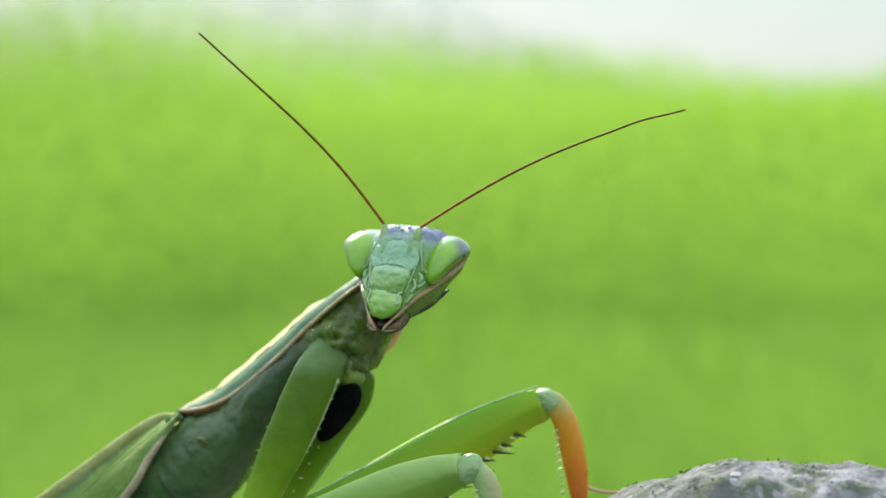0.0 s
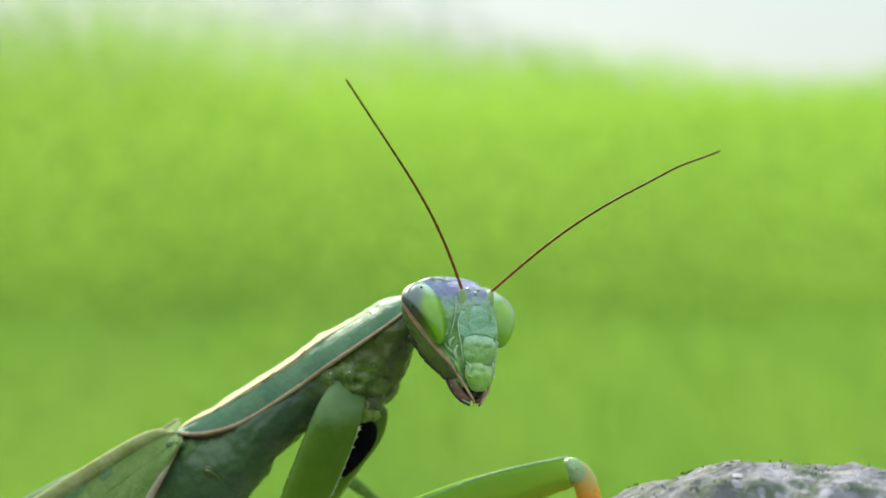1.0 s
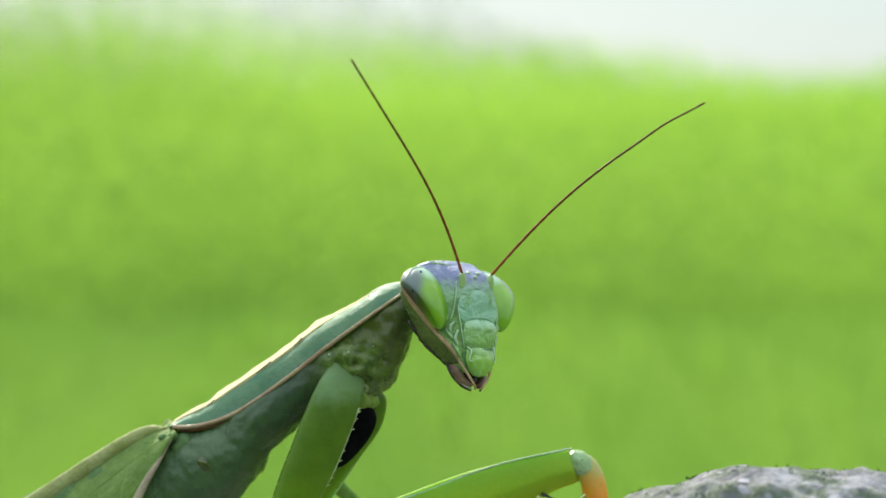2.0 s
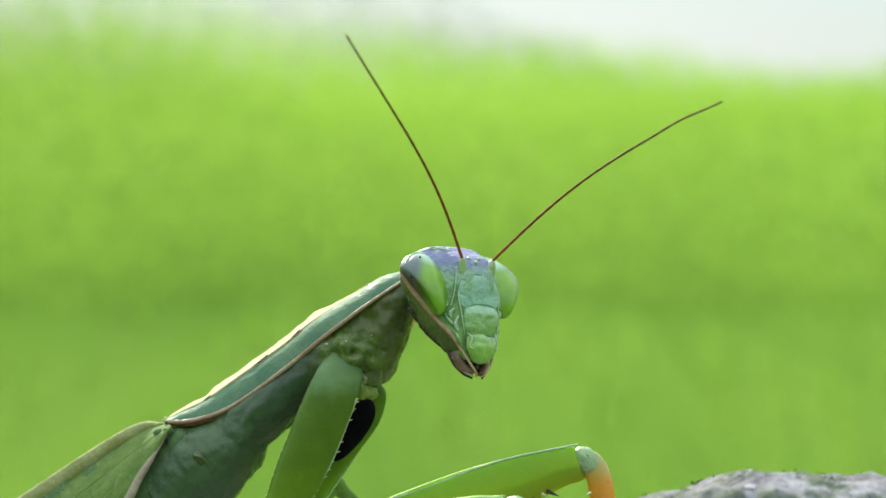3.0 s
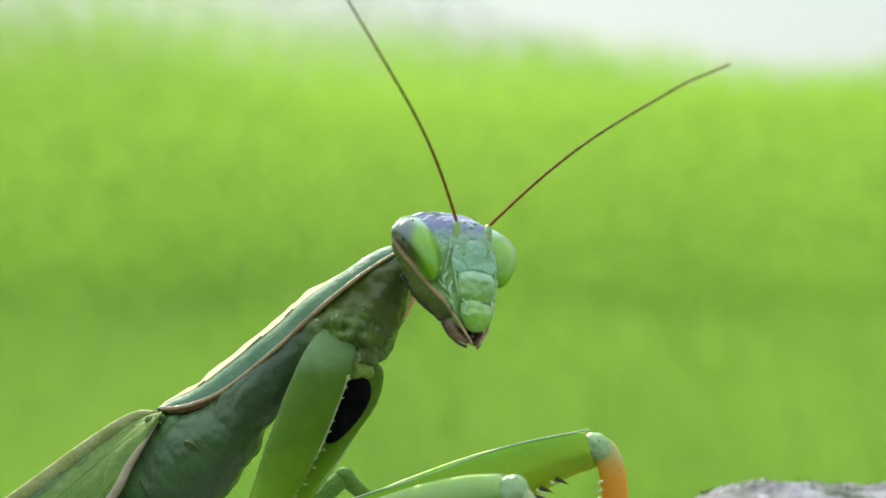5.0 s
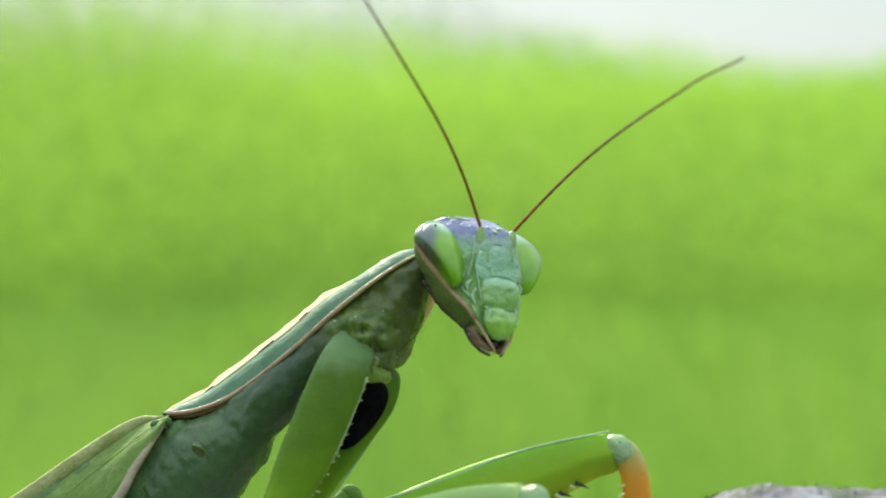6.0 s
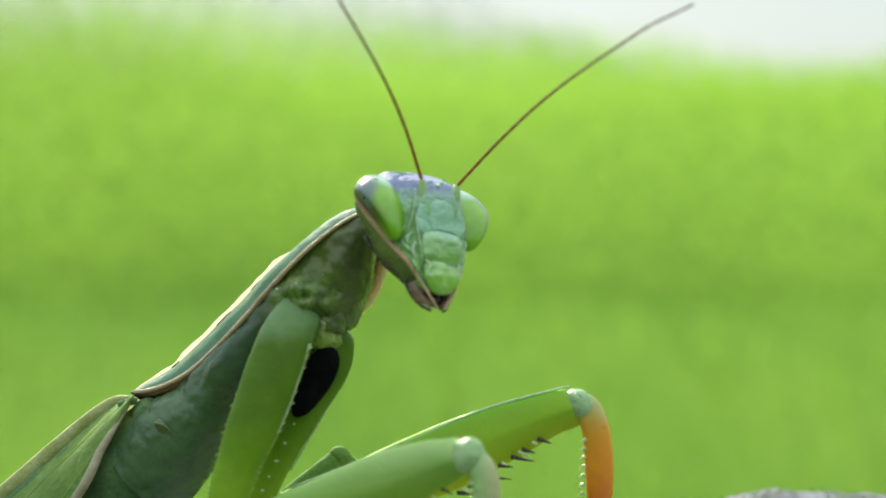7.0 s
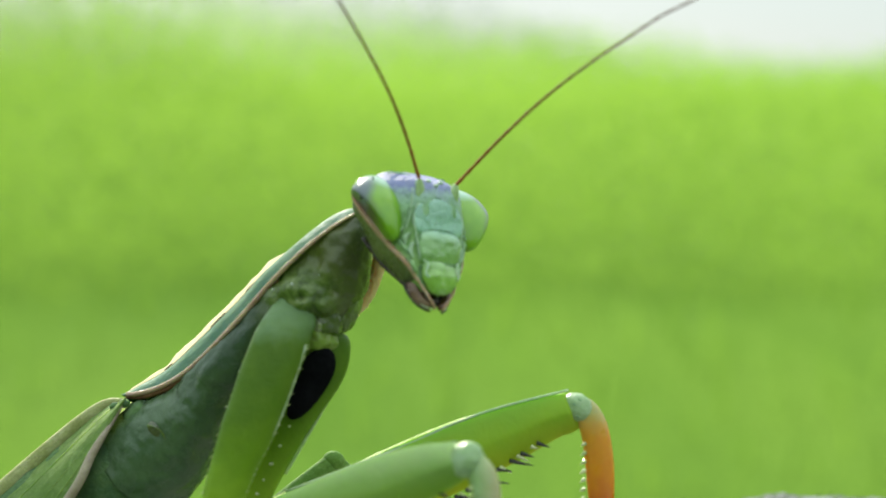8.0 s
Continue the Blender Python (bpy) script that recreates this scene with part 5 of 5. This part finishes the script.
    walk(feelers[0], [
        (0.0, own(-1.070, -1.100, -0.050, 62.17, -51.02, -9.14)),
        (0.1, own(-1.070, -1.100, -0.050, 67.27, -50.29, -9.03)),
        (0.2, own(-1.070, -1.100, -0.050, 63.14, -44.73, -13.68)),
        (0.4, own(-1.070, -1.100, -0.050, 63.74, -44.73, -13.93)),
        (0.6, own(-1.070, -1.100, -0.050, 62.86, -44.86, -15.15)),
        (0.7, own(-1.070, -1.100, -0.050, 62.36, -44.93, -15.77)),
        (0.8, own(-1.070, -1.100, -0.050, 30.68, -41.49, -20.06)),
        (0.9, own(-1.070, -1.100, -0.050, 36.48, -37.80, -33.47)),
        (1.0, own(-1.070, -1.100, -0.050, 48.35, -27.43, -43.61)),
        (1.2, own(-1.070, -1.100, -0.050, 48.09, -26.86, -44.00)),
        (1.5, own(-1.070, -1.100, -0.050, 49.35, -25.48, -45.20)),
        (1.7, own(-1.070, -1.100, -0.050, 48.95, -25.46, -44.75)),
        (2.3, own(-1.070, -1.100, -0.050, 47.74, -25.42, -43.36)),
        (2.8, own(-1.070, -1.100, -0.050, 46.68, -25.42, -42.20)),
        (3.0, own(-1.070, -1.100, -0.050, 48.13, -25.38, -42.41)),
        (3.2, own(-1.070, -1.100, -0.050, 48.15, -25.67, -42.53)),
        (3.5, own(-1.070, -1.100, -0.050, 48.18, -26.11, -42.73)),
        (3.8, own(-1.070, -1.100, -0.050, 49.13, -25.99, -42.92)),
        (4.0, own(-1.070, -1.100, -0.050, 49.77, -25.92, -43.05)),
        (4.2, own(-1.070, -1.100, -0.050, 50.53, -25.60, -43.46)),
        (4.7, own(-1.070, -1.100, -0.050, 52.61, -25.09, -43.34)),
        (5.3, own(-1.070, -1.100, -0.050, 54.92, -24.55, -43.24)),
        (5.5, own(-1.070, -1.100, -0.050, 55.37, -24.75, -43.27)),
        (6.0, own(-1.070, -1.100, -0.050, 54.96, -26.59, -42.68)),
        (6.2, own(-1.070, -1.100, -0.050, 55.32, -25.52, -41.99)),
        (6.3, own(-1.070, -1.100, -0.050, 57.36, -25.38, -41.75)),
        (6.4, own(-1.070, -1.100, -0.050, 59.03, -25.14, -41.57)),
        (6.5, own(-1.070, -1.100, -0.050, 60.93, -24.61, -41.70)),
        (6.7, own(-1.070, -1.100, -0.050, 61.06, -24.66, -41.38)),
        (7.0, own(-1.070, -1.100, -0.050, 60.90, -24.78, -40.79)),
        (7.3, own(-1.070, -1.100, -0.050, 61.06, -24.65, -40.51)),
        (7.5, own(-1.070, -1.100, -0.050, 61.16, -24.59, -40.32)),
        (7.7, own(-1.070, -1.100, -0.050, 61.54, -24.37, -40.19)),
        (8.0, own(-1.070, -1.100, -0.050, 62.10, -24.04, -39.99)),
    ])
    walk(feelers[1], [
        (0.0, own(1.070, -1.100, -0.050, -53.60, -48.62, -133.37)),
        (0.1, own(1.070, -1.100, -0.050, -59.01, -42.51, -135.98)),
        (0.2, own(1.070, -1.100, -0.050, -65.46, -41.41, -140.23)),
        (0.4, own(1.070, -1.100, -0.050, -62.79, -40.72, -140.62)),
        (0.6, own(1.070, -1.100, -0.050, -58.98, -39.57, -142.16)),
        (0.7, own(1.070, -1.100, -0.050, -57.92, -39.72, -142.26)),
        (0.8, own(1.070, -1.100, -0.050, -52.43, -50.25, -164.72)),
        (0.9, own(1.070, -1.100, -0.050, -56.33, -58.50, 174.99)),
        (1.0, own(1.070, -1.100, -0.050, -51.78, -57.27, 155.14)),
        (1.2, own(1.070, -1.100, -0.050, -48.81, -48.78, 148.54)),
        (1.5, own(1.070, -1.100, -0.050, -46.93, -49.53, 147.58)),
        (1.7, own(1.070, -1.100, -0.050, -45.88, -50.06, 148.38)),
        (2.3, own(1.070, -1.100, -0.050, -47.87, -51.64, 150.92)),
        (2.8, own(1.070, -1.100, -0.050, -49.46, -52.92, 153.09)),
        (3.0, own(1.070, -1.100, -0.050, -51.18, -55.60, 154.95)),
        (3.2, own(1.070, -1.100, -0.050, -52.77, -51.47, 153.65)),
        (3.5, own(1.070, -1.100, -0.050, -52.01, -49.53, 153.62)),
        (3.8, own(1.070, -1.100, -0.050, -51.35, -54.83, 157.31)),
        (4.0, own(1.070, -1.100, -0.050, -55.57, -49.96, 155.58)),
        (4.2, own(1.070, -1.100, -0.050, -55.24, -52.08, 157.33)),
        (4.7, own(1.070, -1.100, -0.050, -58.08, -54.24, 159.58)),
        (5.3, own(1.070, -1.100, -0.050, -61.38, -56.76, 162.24)),
        (5.5, own(1.070, -1.100, -0.050, -61.50, -53.75, 160.45)),
        (6.0, own(1.070, -1.100, -0.050, -60.27, -51.62, 158.72)),
        (6.2, own(1.070, -1.100, -0.050, -60.59, -46.37, 156.93)),
        (6.3, own(1.070, -1.100, -0.050, -62.08, -47.83, 159.40)),
        (6.4, own(1.070, -1.100, -0.050, -62.90, -49.47, 161.29)),
        (6.5, own(1.070, -1.100, -0.050, -64.36, -50.68, 163.76)),
        (6.7, own(1.070, -1.100, -0.050, -64.16, -51.37, 164.16)),
        (7.0, own(1.070, -1.100, -0.050, -63.40, -52.38, 164.61)),
        (7.3, own(1.070, -1.100, -0.050, -65.01, -50.09, 163.82)),
        (7.5, own(1.070, -1.100, -0.050, -65.07, -56.31, 169.06)),
        (7.7, own(1.070, -1.100, -0.050, -61.07, -53.79, 167.22)),
        (8.0, own(1.070, -1.100, -0.050, -59.60, -52.36, 166.53)),
    ])
    walk(far_leg[0], [
        (0.0, own(-9.847, 0.800, -13.998, 0.96, -9.97, -1.73)),
        (0.1, own(-9.847, 0.800, -13.998, -0.18, -7.81, 0.58)),
        (0.2, own(-9.847, 0.800, -13.998, 1.40, -3.10, -3.10)),
        (0.4, own(-9.847, 0.800, -13.998, 1.56, -3.08, -3.47)),
        (0.6, own(-9.847, 0.800, -13.998, 1.62, -3.31, -3.59)),
        (0.7, own(-9.847, 0.800, -13.998, 1.65, -3.43, -3.65)),
        (0.8, own(-9.847, 0.800, -13.998, -1.73, 0.64, 4.18)),
        (0.9, own(-9.847, 0.800, -13.998, 2.27, -3.43, -5.05)),
        (1.0, own(-9.847, 0.800, -13.998, 2.60, -3.45, -5.79)),
        (1.2, own(-9.847, 0.800, -13.998, 3.30, -3.90, -7.31)),
        (1.5, own(-9.847, 0.800, -13.998, 4.37, -4.29, -9.64)),
        (1.7, own(-9.847, 0.800, -13.998, 4.37, -4.12, -9.68)),
        (2.3, own(-9.847, 0.800, -13.998, 4.39, -3.59, -9.80)),
        (2.8, own(-9.847, 0.800, -13.998, 4.39, -3.14, -9.89)),
        (3.0, own(-9.847, 0.800, -13.998, 4.43, -3.03, -10.01)),
        (3.5, own(-9.847, 0.800, -13.998, 4.39, -2.73, -9.97)),
        (4.0, own(-9.847, 0.800, -13.998, 4.37, -2.14, -10.04)),
        (4.2, own(-9.847, 0.800, -13.998, 3.71, -1.31, -8.66)),
        (4.7, own(-9.847, 0.800, -13.998, 3.43, -0.97, -8.07)),
        (5.3, own(-9.847, 0.800, -13.998, 3.10, -0.60, -7.35)),
        (5.5, own(-9.847, 0.800, -13.998, 4.07, -1.62, -9.45)),
        (6.0, own(-9.847, 0.800, -13.998, 4.95, -2.60, -11.28)),
        (6.2, own(-9.847, 0.800, -13.998, 4.29, -3.64, -9.57)),
        (6.3, own(-9.847, 0.800, -13.998, 3.59, -3.25, -8.08)),
        (6.4, own(-9.847, 0.800, -13.998, 2.94, -2.88, -6.64)),
        (6.5, own(-9.847, 0.800, -13.998, 2.15, -2.06, -4.92)),
        (6.7, own(-9.847, 0.800, -13.998, 1.23, -1.18, -2.87)),
        (7.0, own(-9.847, 0.800, -13.998, 0.64, -0.37, -1.51)),
        (7.5, own(-9.847, 0.800, -13.998, 0.80, -0.26, -1.90)),
        (8.0, own(-9.847, 0.800, -13.998, -0.00, 0.00, 0.00)),
    ])
    walk(far_leg[1], [
        (0.0, own(5.564, 0.436, -5.376, 0.77, -11.45, 0.04)),
        (0.1, own(5.879, 1.177, -5.964, -2.32, -10.73, 1.63)),
        (0.2, own(6.468, -0.025, -7.280, -16.98, -6.60, -7.29)),
        (0.4, own(6.464, -0.147, -7.286, -16.54, -6.77, -7.59)),
        (0.6, own(6.434, -0.187, -7.220, -16.46, -6.60, -7.94)),
        (0.7, own(6.419, -0.206, -7.187, -16.42, -6.51, -8.12)),
        (0.8, own(6.820, 2.394, -8.371, -14.98, -5.56, -8.68)),
        (0.9, own(6.383, -0.664, -7.185, -14.97, -5.07, -9.58)),
        (1.0, own(6.357, -0.907, -7.179, -14.75, -4.41, -10.25)),
        (1.2, own(6.244, -1.401, -7.053, -12.02, -4.42, -11.05)),
        (1.5, own(6.076, -2.151, -6.946, -7.91, -4.29, -12.19)),
        (1.7, own(6.095, -2.167, -6.995, -7.45, -4.09, -12.01)),
        (2.3, own(6.151, -2.213, -7.144, -6.08, -3.51, -11.43)),
        (2.8, own(6.199, -2.247, -7.273, -4.93, -3.05, -10.94)),
        (3.0, own(6.205, -2.286, -7.306, -4.16, -2.93, -10.62)),
        (3.5, own(6.241, -2.279, -7.390, -3.49, -2.54, -10.26)),
        (4.0, own(6.305, -2.309, -7.561, -2.11, -2.30, -9.49)),
        (4.2, own(6.476, -1.864, -7.796, -2.74, -1.64, -8.04)),
        (4.7, own(6.541, -1.675, -7.892, -2.00, -0.77, -6.90)),
        (5.3, own(6.615, -1.438, -7.999, -1.15, 0.23, -5.51)),
        (5.5, own(6.397, -2.121, -7.706, 0.26, -0.47, -7.19)),
        (6.0, own(6.171, -2.703, -7.430, 2.13, -1.82, -8.31)),
        (6.2, own(6.159, -2.139, -7.130, 1.69, -0.69, -6.83)),
        (6.3, own(6.286, -1.656, -7.239, 1.24, 0.32, -5.47)),
        (6.4, own(6.393, -1.190, -7.343, 1.01, 1.47, -4.02)),
        (6.5, own(6.546, -0.630, -7.578, 0.91, 2.44, -2.17)),
        (6.7, own(6.687, 0.045, -7.831, -0.45, 2.64, -0.57)),
        (7.0, own(6.788, 0.497, -8.067, -0.89, 1.89, 0.70)),
        (7.5, own(6.796, 0.368, -8.098, -0.58, 0.60, 0.37)),
        (8.0, own(6.828, 1.000, -8.176, 0.00, -0.00, 0.00)),
    ])
    walk(near_leg[0], [
        (0.0, own(-11.073, -2.600, -13.689, -2.61, -2.75, 3.01)),
        (0.1, own(-11.073, -2.600, -13.689, -4.30, -1.12, 8.53)),
        (0.2, own(-11.073, -2.600, -13.689, -7.24, 2.56, 19.53)),
        (0.4, own(-11.073, -2.600, -13.689, -7.14, 2.46, 19.20)),
        (0.6, own(-11.073, -2.600, -13.689, -7.39, 1.94, 18.99)),
        (0.7, own(-11.073, -2.600, -13.689, -7.50, 1.69, 18.89)),
        (0.8, own(-11.073, -2.600, -13.689, -6.74, 2.23, 18.03)),
        (0.9, own(-11.073, -2.600, -13.689, -6.12, 2.58, 17.18)),
        (1.0, own(-11.073, -2.600, -13.689, -5.53, 3.01, 16.52)),
        (1.2, own(-11.073, -2.600, -13.689, -5.03, 2.76, 15.06)),
        (1.5, own(-11.073, -2.600, -13.689, -2.82, 0.20, 6.82)),
        (1.7, own(-11.073, -2.600, -13.689, -2.66, -0.22, 5.95)),
        (2.3, own(-11.073, -2.600, -13.689, -2.23, -1.11, 3.96)),
        (2.8, own(-11.073, -2.600, -13.689, -1.90, -1.59, 2.67)),
        (3.0, own(-11.073, -2.600, -13.689, -1.34, -1.62, 1.37)),
        (3.5, own(-11.073, -2.600, -13.689, -1.76, -0.94, 3.07)),
        (4.0, own(-11.073, -2.600, -13.689, -0.43, -1.50, -0.61)),
        (4.2, own(-11.073, -2.600, -13.689, -1.59, 0.03, 3.80)),
        (4.7, own(-11.073, -2.600, -13.689, -1.40, -0.14, 3.14)),
        (5.3, own(-11.073, -2.600, -13.689, -1.26, -0.23, 2.71)),
        (5.5, own(-11.073, -2.600, -13.689, -0.36, -0.69, 0.10)),
        (6.0, own(-11.073, -2.600, -13.689, 1.33, -0.28, -3.53)),
        (6.2, own(-11.073, -2.600, -13.689, 1.14, -0.66, -3.46)),
        (6.3, own(-11.073, -2.600, -13.689, 1.20, -0.47, -3.42)),
        (6.4, own(-11.073, -2.600, -13.689, 1.33, -0.15, -3.39)),
        (6.5, own(-11.073, -2.600, -13.689, 1.16, -0.03, -2.84)),
        (6.7, own(-11.073, -2.600, -13.689, 0.05, 0.29, 0.21)),
        (7.0, own(-11.073, -2.600, -13.689, -0.48, -0.41, 0.68)),
        (7.5, own(-11.073, -2.600, -13.689, -0.39, -0.12, 0.79)),
        (8.0, own(-11.073, -2.600, -13.689, 0.00, -0.00, -0.00)),
    ])
    walk(near_leg[1], [
        (0.0, own(1.119, -7.174, -8.763, 0.77, -11.45, 0.04)),
        (0.1, own(1.614, -5.831, -8.952, -2.32, -10.73, 1.63)),
        (0.2, own(2.192, -3.030, -9.482, -16.98, -6.60, -7.29)),
        (0.4, own(2.185, -3.116, -9.469, -16.54, -6.77, -7.59)),
        (0.6, own(2.140, -3.157, -9.336, -16.46, -6.60, -7.94)),
        (0.7, own(2.118, -3.179, -9.271, -16.42, -6.51, -8.12)),
        (0.8, own(2.164, -3.425, -9.454, -14.98, -5.56, -8.68)),
        (0.9, own(2.187, -3.661, -9.580, -14.97, -5.07, -9.58)),
        (1.0, own(2.215, -3.852, -9.726, -14.75, -4.41, -10.25)),
        (1.2, own(2.170, -4.234, -9.715, -12.02, -4.42, -11.05)),
        (1.5, own(1.630, -6.309, -9.363, -7.91, -4.29, -12.19)),
        (1.7, own(1.542, -6.516, -9.289, -7.45, -4.09, -12.01)),
        (2.3, own(1.331, -6.991, -9.140, -6.08, -3.51, -11.43)),
        (2.8, own(1.193, -7.295, -9.069, -4.93, -3.05, -10.94)),
        (3.0, own(1.084, -7.612, -9.114, -4.16, -2.93, -10.62)),
        (3.5, own(1.278, -7.217, -9.220, -3.49, -2.54, -10.26)),
        (4.0, own(0.914, -8.098, -9.224, -2.11, -2.30, -9.49)),
        (4.2, own(1.411, -7.066, -9.440, -2.74, -1.64, -8.04)),
        (4.7, own(1.347, -7.224, -9.422, -2.00, -0.77, -6.90)),
        (5.3, own(1.305, -7.329, -9.415, -1.15, 0.23, -5.51)),
        (5.5, own(1.043, -7.953, -9.403, 0.26, -0.47, -7.19)),
        (6.0, own(0.704, -8.832, -9.649, 2.13, -1.82, -8.31)),
        (6.2, own(0.685, -8.800, -9.549, 1.69, -0.69, -6.83)),
        (6.3, own(0.703, -8.798, -9.597, 1.24, 0.32, -5.47)),
        (6.4, own(0.728, -8.802, -9.675, 1.01, 1.47, -4.02)),
        (6.5, own(0.796, -8.679, -9.687, 0.91, 2.44, -2.17)),
        (6.7, own(1.125, -7.958, -9.649, -0.45, 2.64, -0.57)),
        (7.0, own(1.118, -7.821, -9.451, -0.89, 1.89, 0.70)),
        (7.5, own(1.149, -7.804, -9.520, -0.58, 0.60, 0.37)),
        (8.0, own(1.085, -8.000, -9.582, 0.00, -0.00, 0.00)),
    ])


motions()
